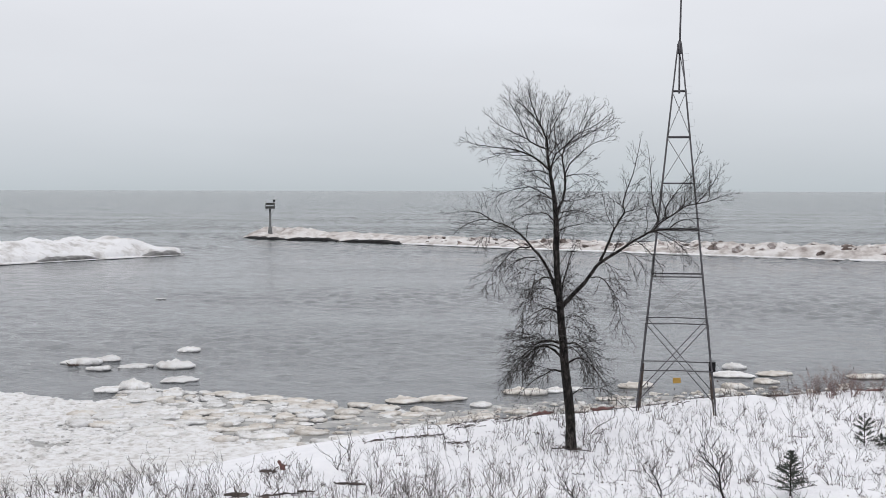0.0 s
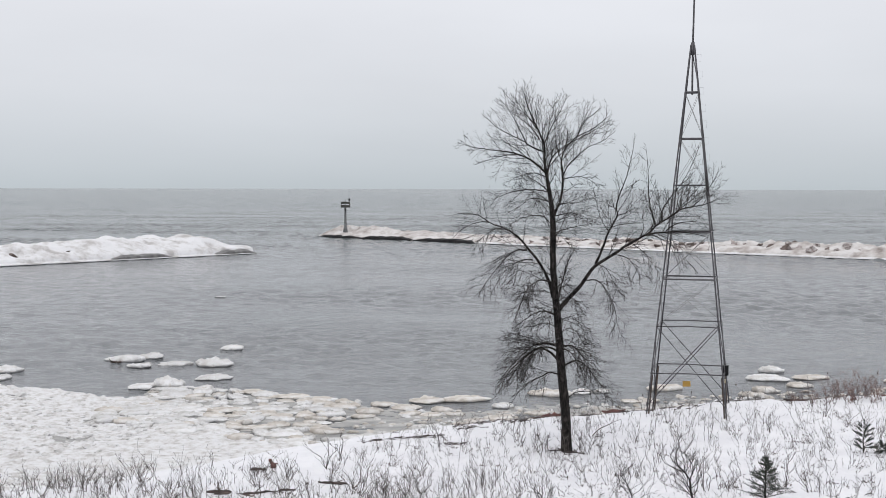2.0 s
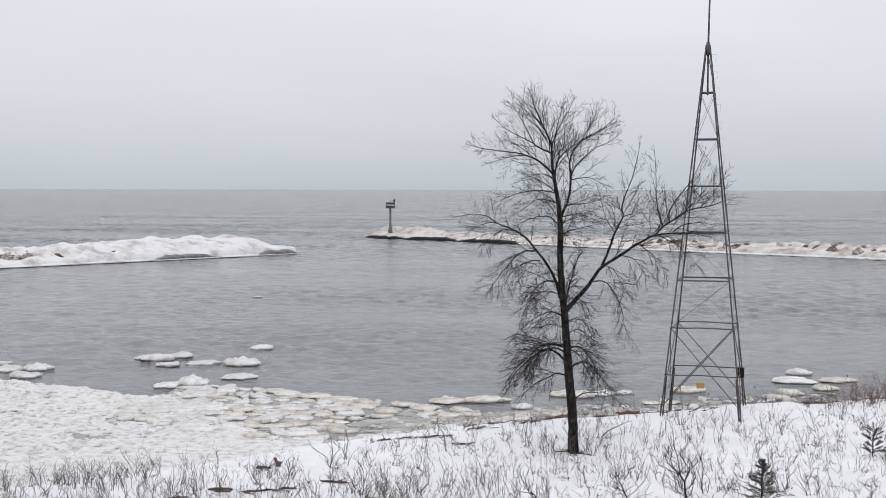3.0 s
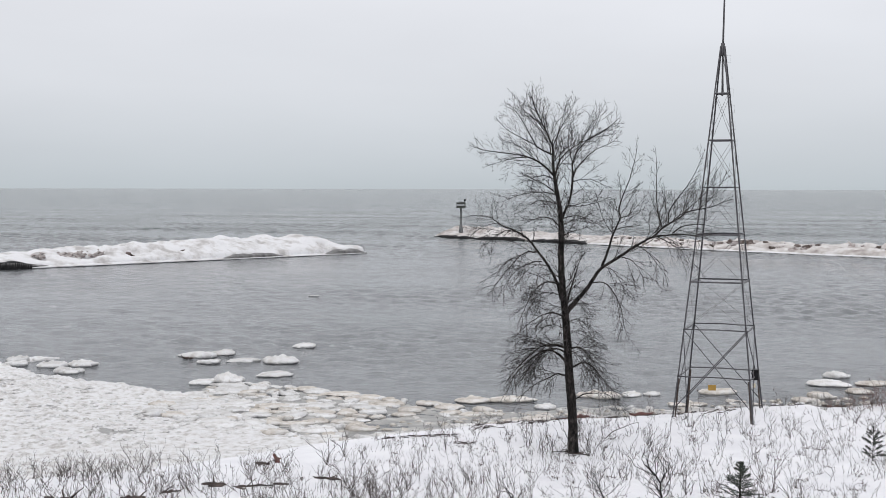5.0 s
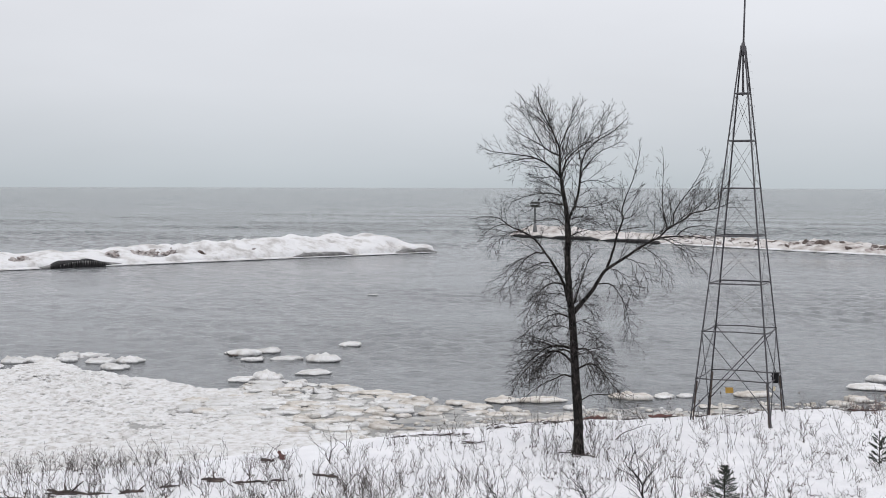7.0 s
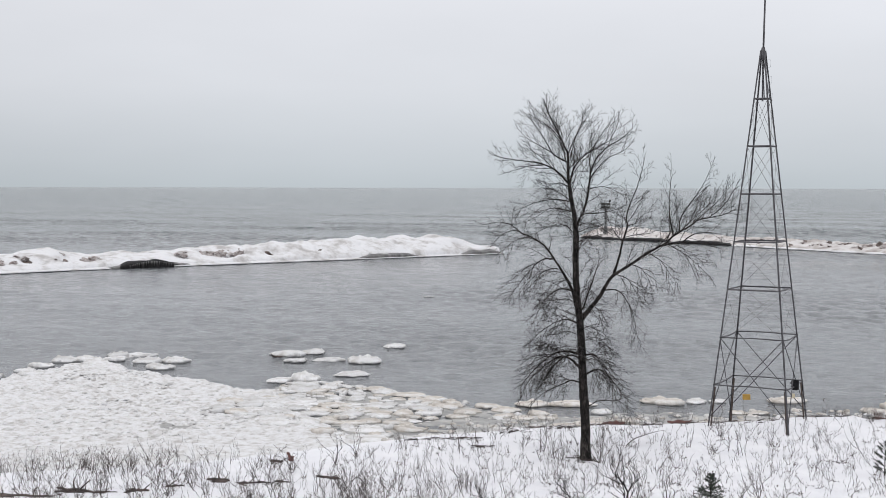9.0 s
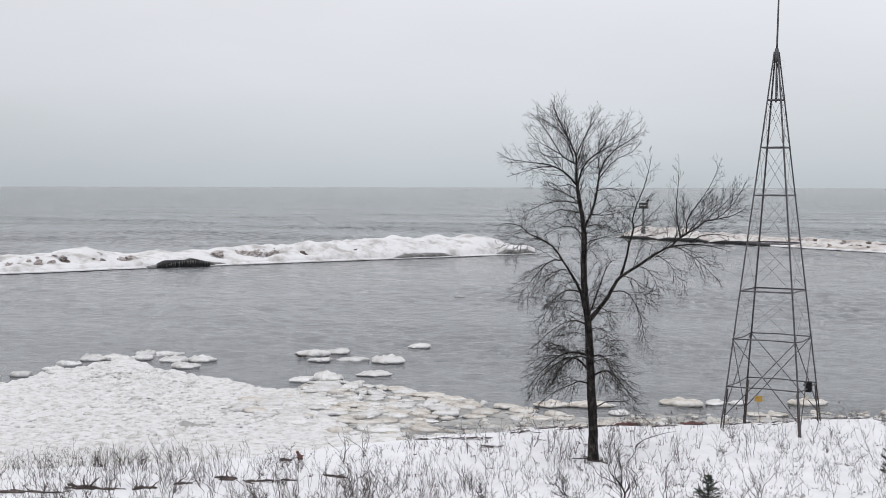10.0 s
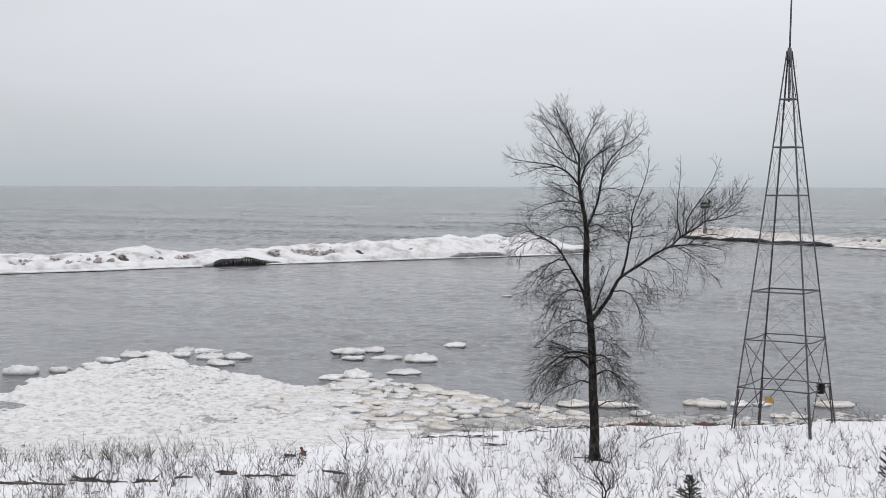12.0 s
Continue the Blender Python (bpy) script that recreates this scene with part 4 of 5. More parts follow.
def twig(V, F, rnd, p, d, length, radius, level, habit):
    """A fine tapered twig that bends up or down and bears finer twigs alternately on its two sides."""
    segs = 5 if level == 2 else 3 if level == 3 else 2
    pts, d = [Vector(p)], Vector(d).normalized()
    for i in range(segs):
        d = (d + Vector((rnd.gauss(0, 0.038), rnd.gauss(0, 0.038), rnd.gauss(0, 0.03) + PULL[habit]))).normalized()
        pts.append(pts[-1] + d * (length / segs))
    tube(V, F, pts, [radius * (1 - 0.6 * i / segs) for i in range(segs + 1)], 4 if level == 2 else 3)
    if level >= 4 or length < 0.10:
        return
    flat = d.cross(Vector((rnd.gauss(0, 1), rnd.gauss(0, 1), rnd.gauss(0, 0.6)))).normalized()
    hang = habit == "down"
    count = max(2, int(length / ((0.105 if level == 2 else 0.14) * (1.2 if hang else 1.0))))
    for k in range(count):
        u = 0.14 + 0.84 * (k + rnd.uniform(0.1, 0.9)) / count
        i = min(int(u * segs), segs - 1)
        q = pts[i].lerp(pts[i + 1], u * segs - i)
        along = (pts[i + 1] - pts[i]).normalized()
        side = flat * (1 if k % 2 else -1) + Vector((rnd.gauss(0, 0.45), rnd.gauss(0, 0.45), rnd.gauss(0, 0.45)))
        h = along + (side - along * side.dot(along)).normalized() * rnd.uniform(0.5, 0.9)
        twig(V, F, rnd, q, h, (0.06 + 0.44 * length) * (1.12 - 0.62 * u) * rnd.uniform(0.55, 1.2), max(radius * (0.66 if hang else 0.6), 0.0046 if hang else 0.0036), level + 1, habit)


def build_tree():
    rnd = random.Random(42)
    root = new("bare_tree")
    tagged(root, "tall leafless deciduous tree with dark bark and drooping lower branches", "tree")

    def limb(ctrl, radius, habit, gap=0.17, reach=0.85, bare=0.12, name="limb", tip=0.12):
        V, F = [], []
        pts = smooth_line(ctrl, 5)
        n = len(pts) - 1
        w = 0.004
        for i in range(1, n):
            pts[i] = pts[i] + Vector((rnd.gauss(0, w), rnd.gauss(0, w), rnd.gauss(0, w)))
        if name == "trunk":
            radii = [float(np.interp(p.z, (1.0, 1.3, 2.0, 2.7, 4.3, 5.1, 5.9, 7.4, 8.0, 8.6, 9.1, 9.9, 10.7, 11.6), (0.185, 0.155, 0.132, 0.13, 0.112, 0.102, 0.094, 0.084, 0.066, 0.056, 0.042, 0.027, 0.016, 0.006))) for p in pts]
        else:
            radii = [0.92 * radius * (1 - (1 - tip) * (i / n) ** 0.62) + 0.002 for i in range(n + 1)]
        sides = 18 if name == "trunk" else 8
        tube(V, F, pts, radii, sides)
        for i in range(n + 1):
            # furrowed bark, and on the trunk a slightly fluted foot
            for k in range(sides):
                v = V[i * sides + k]
                a = 2 * math.pi * k / sides
                f = 1 + 0.12 * noise.noise(Vector((math.cos(a) * 2.2, math.sin(a) * 2.2, i * 0.45)))
                if name == "trunk":
                    f += 0.16 * math.exp(-i / 3.0) * math.sin(5 * a + 0.6)
                V[i * sides + k] = pts[i] + (v - pts[i]) * f
        ob = mesh_object(name, V, F, BARK, root)
        V, F = [], []
        total = sum((b - a).length for a, b in zip(pts, pts[1:]))
        count = max(4, int(total * (1 - bare) / ((0.74 if habit == "down" else 0.78) * gap)))
        turn = rnd.uniform(0, 6.28)
        for k in range(count):
            u = bare + (1 - bare) * (k + rnd.uniform(0.0, 1.0)) / count
            i = min(int(u * n), n - 1)
            q = pts[i].lerp(pts[i + 1], u * n - i)
            along = (pts[i + 1] - pts[i]).normalized()
            s = along.cross(Vector((0.3, 0.2, 1)) if abs(along.z) < 0.85 else Vector((1, 0.2, 0))).normalized()
            t = along.cross(s)
            turn += 2.4 + rnd.gauss(0, 0.5)
            side = s * math.cos(turn) + t * math.sin(turn)
            h = along * rnd.uniform(0.7, 1.15) + side * rnd.uniform(0.6, 1.25)
            bend = "down" if q.z < 5.4 else habit
            if bend == "up":
                h.z += 0.22
            ln = reach * (1.72 if bend == "down" else 1.3) * rnd.uniform(0.4, 1.2) * (1.25 - 0.75 * u)
            twig(V, F, rnd, q, h, ln, min(max(radii[i] * 0.40, 0.0073 if bend == "down" else 0.0050), 0.0098), 2, bend)
        twig(V, F, rnd, pts[-1], pts[-1] - pts[-2], 0.28 * reach, 0.005, 2, habit)
        tagged(mesh_object("twig_spray", V, F, TWIG, ob, "fine dark leafless twigs"), kind="stuff")

    limb([(2.70, 35.93, 0.98), (2.68, 35.97, 1.3), (2.66, 36.05, 2.03), (2.60, 36.12, 2.67), (2.51, 36.28, 3.45), (2.45, 36.40, 4.24), (2.38, 36.42, 5.05), (2.30, 36.36, 5.86), (2.25, 36.37, 6.65), (2.25, 36.42, 7.45),
          (2.21, 36.40, 8.01), (2.13, 36.30, 8.57), (2.05, 36.32, 9.04), (1.99, 36.44, 9.45), (1.98, 36.47, 9.85), (1.88, 36.43, 10.1), (1.73, 36.40, 10.44), (1.58, 36.30, 10.76), (1.49, 36.15, 11.03), (1.43, 36.05, 11.25)],
         0.13, "up", 0.16, 0.75, 0.33, "trunk")
    # the great limb that leans out to one side, its boughs and their shoots
    limb([(2.42, 36.48, 5.15), (2.67, 36.42, 5.45), (2.98, 36.20, 5.80), (3.23, 36.00, 6.16), (3.44, 35.90, 6.44), (3.97, 35.87, 6.79), (4.28, 35.84, 7.01), (4.65, 35.76, 7.23), (4.93, 35.82, 7.39), (5.14, 35.88, 7.60),
          (5.61, 35.92, 7.89), (5.84, 35.92, 8.05), (6.39, 35.90, 8.16), (6.62, 35.88, 8.25), (6.82, 35.85, 8.36)], 0.083, "up", 0.21, 0.8, 0.30, tip=0.05)
    limb([(4.86, 35.86, 7.34), (5.22, 35.88, 7.39), (5.65, 35.65, 7.42), (6.09, 35.45, 7.38), (6.48, 35.40, 7.28)], 0.034, "mid", 0.17, 0.7)
    limb([(5.39, 35.95, 7.44), (5.69, 35.90, 7.64), (6.11, 35.70, 7.70), (6.55, 35.95, 7.62)], 0.022, "mid", 0.16, 0.6)
    limb([(5.61, 35.92, 7.89), (5.85, 36.25, 8.15), (6.2, 36.5, 8.5), (6.55, 36.65, 8.95)], 0.02, "up", 0.17, 0.7)
    limb([(6.1, 35.9, 8.11), (6.4, 36.1, 8.38), (6.65, 36.2, 8.75), (6.8, 36.3, 9.05)], 0.016, "up", 0.17, 0.55)
    limb([(5.3, 35.85, 7.7), (5.6, 35.45, 7.95), (5.9, 35.2, 8.2), (6.25, 35.0, 8.5)], 0.018, "up", 0.17, 0.6)
    limb([(3.46, 35.95, 6.50), (3.64, 35.74, 6.95), (3.77, 35.52, 7.34), (3.90, 35.28, 7.62), (4.03, 35.02, 7.88), (3.99, 35.04, 8.09), (4.07, 35.05, 8.42), (4.18, 35.07, 8.70), (4.30, 35.12, 9.04), (4.37, 35.18, 9.34), (4.44, 35.2, 9.7)],
         0.042, "up", 0.20, 0.62, 0.2)
    limb([(4.04, 34.98, 7.88), (4.25, 34.93, 7.95), (4.42, 35.00, 8.14), (4.72, 35.30, 8.50)], 0.016, "up", 0.19, 0.5)
    limb([(3.86, 35.35, 7.55), (4.15, 35.5, 7.62), (4.5, 35.7, 7.66), (4.8, 35.9, 7.8)], 0.013, "up", 0.16, 0.5)
    limb([(3.8, 35.45, 7.4), (3.6, 35.2, 7.75), (3.5, 35.0, 8.05), (3.42, 34.9, 8.4)], 0.013, "up", 0.17, 0.5)
    limb([(5.10, 36.05, 7.60), (5.04, 36.13, 7.82), (4.98, 36.20, 8.02), (4.93, 36.32, 8.33), (4.92, 36.42, 8.71), (4.91, 36.65, 9.16), (4.86, 36.9, 9.75)], 0.03, "up", 0.20, 0.55)
    limb([(5.28, 35.98, 7.72), (5.28, 35.98, 7.98), (5.42, 35.86, 8.26), (5.60, 35.84, 8.50), (5.81, 35.78, 8.78), (6.01, 35.80, 9.15), (6.2, 35.8, 9.6)], 0.026, "up", 0.19, 0.6)
    for k in range(8):
        # upright shoots along the outer half of the great limb
        x = 4.7 + 0.24 * k
        s = Vector((x, 35.86, float(np.interp(x, (4.65, 5.14, 5.84, 6.39, 6.82), (7.23, 7.60, 8.05, 8.16, 8.36)))))
        e = Vector((0.12 * math.sin(k * 1.9) + 0.10, 0.32 * math.cos(k * 2.6), 1.0 - 0.05 * k)) * (0.72 + 0.18 * math.sin(k * 3.1))
        limb([s, s + e * 0.35 + Vector((0.05, 0, 0)), s + e * 0.7, s + e], 0.012, "up", 0.19, 0.42)
    limb([(3.21, 36.02, 6.03), (3.45, 36.20, 6.03), (3.65, 36.28, 5.89), (3.85, 36.20, 5.61), (4.01, 36.16, 5.18), (4.08, 36.18, 4.77), (4.18, 36.15, 4.50)], 0.021, "down", 0.15, 0.6)
    limb([(3.99, 35.80, 6.78), (4.32, 35.50, 6.69), (4.54, 35.36, 6.43), (4.66, 35.40, 6.17)], 0.014, "down", 0.15, 0.5)
    limb([(4.95, 35.95, 7.36), (5.30, 35.90, 7.18), (5.68, 35.80, 6.93), (6.10, 36.10, 6.48)], 0.016, "down", 0.16, 0.55)
    limb([(4.45, 36.00, 7.08), (4.72, 36.20, 6.88), (5.00, 36.05, 6.55), (5.25, 36.10, 6.22)], 0.014, "down", 0.16, 0.5)
    limb([(3.5, 35.9, 6.5), (3.75, 36.3, 6.35), (3.95, 36.5, 6.0), (4.1, 36.6, 5.6)], 0.014, "down", 0.16, 0.5)
    # the limb that arches out on the other side
    limb([(2.27, 36.42, 5.50), (2.14, 36.46, 5.95), (1.98, 36.38, 6.30), (1.78, 36.38, 6.61), (1.54, 36.56, 6.88), (1.30, 36.68, 7.16), (1.06, 36.68, 7.34), (0.82, 36.71, 7.47), (0.57, 36.78, 7.55), (0.33, 36.92, 7.63), (0.00, 37.18, 7.60),
          (-0.40, 37.55, 7.43), (-0.70, 37.8, 7.18)], 0.06, "mid", 0.20, 0.6, 0.3, tip=0.06)
    limb([(0.38, 36.94, 7.62), (0.18, 37.02, 7.76), (0.00, 37.05, 7.84), (-0.41, 37.25, 7.87), (-0.90, 37.55, 7.78)], 0.020, "mid", 0.15, 0.6, 0.05)
    limb([(0.85, 36.70, 7.47), (0.55, 36.4, 7.42), (0.25, 36.2, 7.2), (0.0, 36.1, 6.85)], 0.014, "down", 0.15, 0.5)
    limb([(1.50, 36.65, 6.84), (1.23, 36.82, 6.83), (0.99, 36.82, 6.70), (0.74, 36.76, 6.43), (0.42, 36.72, 6.02), (0.20, 36.60, 5.68)], 0.03, "down", 0.13, 0.55)
    limb([(1.66, 36.60, 6.56), (1.40, 36.95, 6.54), (1.15, 36.90, 6.44), (0.91, 36.66, 6.28), (0.71, 36.38, 5.99), (0.55, 36.15, 5.69)], 0.02, "down", 0.14, 0.55)
    limb([(1.9, 36.4, 6.45), (1.6, 36.1, 6.5), (1.3, 35.9, 6.3), (1.05, 35.8, 5.9)], 0.014, "down", 0.15, 0.5)
    limb([(2.28, 36.36, 5.92), (1.93, 36.08, 6.03), (1.69, 35.93, 5.91), (1.52, 35.70, 5.70), (1.36, 35.48, 5.33), (1.22, 35.34, 4.95)], 0.032, "down", 0.13, 0.6)
    limb([(2.35, 36.46, 5.00), (2.04, 36.42, 5.11), (1.83, 36.28, 5.09), (1.62, 36.15, 4.99), (1.30, 36.04, 4.75), (0.99, 35.90, 4.42)], 0.03, "down", 0.13, 0.6)
    limb([(2.39, 36.70, 5.40), (2.49, 36.94, 5.84), (2.62, 37.06, 6.29), (2.71, 37.20, 6.60), (2.86, 37.32, 6.84)], 0.034, "up", 0.18, 0.55)
    # the second leader and its branches
    limb([(2.24, 36.42, 7.75), (2.32, 36.44, 7.95), (2.46, 36.52, 8.32), (2.51, 36.74, 8.75), (2.48, 37.02, 9.12), (2.46, 37.40, 9.46), (2.57, 37.55, 9.78), (2.88, 37.55, 10.10), (3.34, 37.28, 10.32), (3.74, 37.0, 10.62)], 0.056, "up", 0.17, 0.7, 0.15)
    limb([(2.49, 36.84, 8.86), (2.74, 36.64, 8.92), (3.05, 36.55, 8.93), (3.30, 36.70, 8.83), (3.60, 37.10, 8.58)], 0.018, "mid", 0.14, 0.55)
    limb([(2.50, 36.82, 8.90), (2.65, 36.60, 9.25), (2.90, 36.40, 9.50), (3.20, 36.30, 9.75), (3.65, 36.20, 9.95), (3.85, 36.10, 10.1)], 0.024, "up", 0.15, 0.6)
    limb([(2.42, 36.50, 8.18), (2.75, 36.90, 8.17), (3.10, 37.20, 8.25), (3.50, 37.40, 8.40)], 0.018, "mid", 0.14, 0.55)
    limb([(2.28, 36.43, 7.82), (2.70, 35.90, 7.92), (3.05, 35.60, 7.85), (3.38, 35.40, 7.70)], 0.018, "mid", 0.14, 0.55)
    limb([(2.46, 37.3, 9.4), (2.3, 37.7, 9.85), (2.25, 38.0, 10.3), (2.35, 38.1, 10.8)], 0.022, "up", 0.16, 0.6)
    limb([(2.9, 37.55, 10.1), (3.0, 37.6, 10.4), (3.15, 37.6, 10.7), (3.2, 37.6, 11.0)], 0.014, "up", 0.16, 0.5)
    # branches of the main leader
    limb([(2.07, 36.30, 8.95), (2.18, 36.30, 9.42), (2.47, 35.98, 9.72), (2.88, 35.68, 9.95), (3.25, 35.56, 10.13), (3.63, 35.60, 10.36)], 0.032, "up", 0.15, 0.7)
    limb([(2.88, 35.70, 9.95), (3.00, 35.80, 10.22), (3.15, 35.90, 10.5), (3.3, 36.0, 10.75)], 0.014, "up", 0.16, 0.5)
    limb([(2.04, 36.26, 9.05), (1.77, 36.42, 9.29), (1.53, 36.53, 9.45), (1.22, 36.63, 9.58), (0.97, 36.63, 9.64), (0.57, 36.70, 9.69), (0.17, 36.68, 9.74), (-0.10, 36.72, 9.79), (-0.35, 36.80, 9.86)], 0.038, "up", 0.15, 0.7)
    limb([(1.21, 36.60, 9.56), (0.89, 36.42, 9.54), (0.57, 36.40, 9.46), (0.13, 36.10, 9.30)], 0.015, "mid", 0.15, 0.5)
    limb([(1.5, 36.55, 9.46), (1.15, 36.85, 9.75), (0.8, 37.0, 9.95), (0.4, 37.1, 10.1)], 0.016, "up", 0.15, 0.6)
    limb([(1.97, 36.47, 9.64), (1.62, 36.66, 9.79), (1.37, 36.74, 9.96), (1.08, 36.88, 10.10), (0.81, 36.96, 10.24), (0.56, 37.00, 10.39), (0.34, 37.06, 10.60)], 0.028, "up", 0.15, 0.65)
    limb([(1.98, 36.48, 9.86), (2.13, 36.45, 10.22), (2.29, 36.55, 10.55), (2.45, 36.62, 10.84), (2.57, 36.76, 11.1)], 0.022, "up", 0.15, 0.6)
    limb([(1.73, 36.40, 10.42), (1.45, 36.60, 10.72), (1.25, 36.76, 11.0), (1.12, 36.85, 11.18)], 0.018, "up", 0.15, 0.6)
    limb([(1.45, 36.70, 9.92), (1.2, 36.40, 10.45), (0.98, 36.20, 10.82), (0.82, 36.08, 11.02)], 0.018, "up", 0.15, 0.6)
    limb([(1.78, 36.36, 10.3), (1.76, 36.0, 10.75), (1.84, 35.86, 11.05)], 0.015, "up", 0.15, 0.55)
    limb([(2.05, 36.5, 9.8), (2.1, 36.9, 10.4), (2.2, 37.15, 10.8), (2.2, 37.25, 11.0)], 0.017, "up", 0.15, 0.6)
    limb([(2.13, 36.30, 8.50), (1.85, 36.38, 8.55), (1.54, 36.52, 8.57), (1.22, 36.62, 8.53), (0.90, 36.60, 8.45), (0.65, 36.55, 8.34), (0.40, 36.40, 8.22)], 0.022, "mid", 0.13, 0.6)
    limb([(2.15, 36.30, 8.22), (1.85, 36.00, 8.32), (1.60, 35.80, 8.30), (1.35, 35.60, 8.12), (1.02, 35.40, 7.92)], 0.02, "mid", 0.13, 0.55)
    limb([(2.08, 36.30, 8.92), (1.70, 36.70, 9.04), (1.30, 37.0, 8.97), (0.95, 37.2, 8.82)], 0.018, "mid", 0.14, 0.55)
    limb([(2.25, 36.42, 7.55), (1.98, 36.38, 7.80), (1.77, 36.32, 7.84), (1.46, 36.46, 7.79), (1.14, 36.46, 7.64), (0.92, 36.50, 7.47)], 0.02, "mid", 0.13, 0.55)
    for k in range(12):
        # branches towards all sides round the leader
        z = 7.0 + 3.3 * k / 11
        a = (k % 2) * math.pi + math.pi / 2 + 0.9 * math.sin(k * 2.1)
        s = Vector((float(np.interp(z, (7.0, 8.57, 9.45, 10.4), (2.25, 2.13, 1.99, 1.75))), 36.4, z))
        ln = 1.5 * (1 - 0.35 * k / 11)
        e = Vector((math.cos(a), math.sin(a), 0))
        lift = 0.2 + 0.4 * step(7.5, 9.5, z)
        limb([s, s + e * 0.32 * ln + Vector((0, 0, 0.5 * lift * ln)), s + e * 0.65 * ln + Vector((0, 0, 0.85 * lift * ln)), s + e * 0.95 * ln + Vector((0, 0, 1.1 * lift * ln))], 0.02, "up" if z > 8.4 else "mid", 0.15, 0.55)
    # arching, drooping boughs of the lower trunk
    limb([(2.45, 36.42, 4.10), (2.11, 36.26, 4.21), (1.87, 36.16, 4.20), (1.67, 36.02, 4.13), (1.38, 35.88, 3.88), (1.07, 35.82, 3.56), (0.74, 35.90, 3.11)], 0.046, "down", 0.10, 0.62, 0.2)
    limb([(2.48, 36.30, 3.66), (2.16, 36.34, 3.97), (1.87, 36.36, 4.04), (1.63, 36.28, 3.95), (1.31, 36.08, 3.68), (0.99, 35.98, 3.34), (0.81, 35.94, 2.92)], 0.044, "down", 0.10, 0.62, 0.2)
    limb([(2.52, 36.24, 3.30), (2.20, 36.26, 3.38), (1.95, 36.13, 3.28), (1.63, 35.92, 3.13), (1.38, 35.66, 2.95), (1.20, 35.42, 2.70)], 0.032, "down", 0.12, 0.5)
    limb([(2.44, 36.40, 3.95), (2.1, 36.7, 4.05), (1.7, 37.0, 3.9), (1.3, 37.2, 3.5), (1.0, 37.3, 3.0)], 0.034, "down", 0.11, 0.6, 0.2)
    limb([(2.46, 36.40, 4.08), (2.76, 36.34, 4.15), (2.95, 36.28, 4.04), (3.15, 36.15, 3.79), (3.36, 36.07, 3.42)], 0.032, "down", 0.10, 0.58)
    limb([(2.50, 36.36, 3.50), (2.84, 36.36, 3.70), (3.08, 36.40, 3.66), (3.33, 36.42, 3.42), (3.58, 36.42, 3.10), (3.82, 36.38, 2.86)], 0.036, "down", 0.10, 0.58, 0.2)
    limb([(2.60, 36.20, 2.62), (2.93, 36.36, 2.80), (3.25, 36.40, 2.84), (3.56, 36.26, 2.86), (3.80, 36.16, 2.72), (4.12, 35.98, 2.42)], 0.021, "down", 0.20, 0.45)
    limb([(2.46, 36.38, 4.0), (2.7, 36.0, 4.05), (2.95, 35.7, 3.8), (3.2, 35.5, 3.35)], 0.022, "down", 0.11, 0.55)
    for k in range(13):
        z = 3.9 + 2.2 * k / 12
        a = k * 2.4
        s = Vector((float(np.interp(z, (3.45, 4.24, 5.05, 6.65), (2.51, 2.45, 2.38, 2.25))), 36.38, z))
        e = Vector((math.cos(a), math.sin(a), 0)) * rnd.uniform(0.7, 1.2)
        limb([s, s + e * 0.35 + Vector((0, 0, 0.14)), s + e * 0.7 + Vector((0, 0, 0.05)), s + e * 0.98 + Vector((0, 0, -0.30))], 0.014, "down", 0.15, 0.5)


build_tree()


# ---- shrubs and saplings ----
def stem(V, F, rnd, p, d, length, radius, level, wave):
    """A crooked stem that jogs at every joint, forks at its tip and throws side shoots."""
    segs = 6 if level < 2 else 4
    pts = [p.copy()]
    jog = rnd.uniform(0, 2 * math.pi)
    for i in range(segs):
        jog += math.pi + rnd.gauss(0, 0.9)
        w = wave * rnd.uniform(0.5, 1.6)
        d = (d + Vector((math.cos(jog) * w, math.sin(jog) * w, 0.06 + rnd.gauss(0, 0.10)))).normalized()
        p = p + d * (length / segs) * rnd.uniform(0.75, 1.25)
        pts.append(p.copy())
    tube(V, F, pts, [radius * (1 - 0.45 * i / segs) for i in range(segs + 1)], 4 if level == 0 else 3)
    if level >= 3 or length < 0.11:
        return
    for k in range(rnd.choice((1, 2, 2, 3)) if level < 2 else rnd.choice((0, 1, 2))):
        i = segs if k < 1 else rnd.randrange(2, segs + 1)
        a = rnd.uniform(0, 2 * math.pi)
        h = d + Vector((math.cos(a), math.sin(a), 0.1)) * rnd.uniform(0.35, 1.05)
        stem(V, F, rnd, pts[i], h.normalized(), length * rnd.uniform(0.4, 0.85), max(radius * 0.68, 0.0038), level + 1, wave)


def shrub_geometry(rnd, height, stems, radius, wave=0.40, lean=0.42):
    V, F = [], []
    for _ in range(stems):
        a = rnd.uniform(0, 2 * math.pi)
        d = Vector((math.cos(a) * lean * rnd.uniform(0.2, 1), math.sin(a) * lean * rnd.uniform(0.2, 1), 1)).normalized()
        p = Vector((rnd.gauss(0, 0.05), rnd.gauss(0, 0.05), -0.12))
        stem(V, F, rnd, p, d, height * rnd.uniform(0.36, 0.52), radius * rnd.uniform(0.75, 1.15), 0, wave)
    return V, F


SHRUB_FEET = []


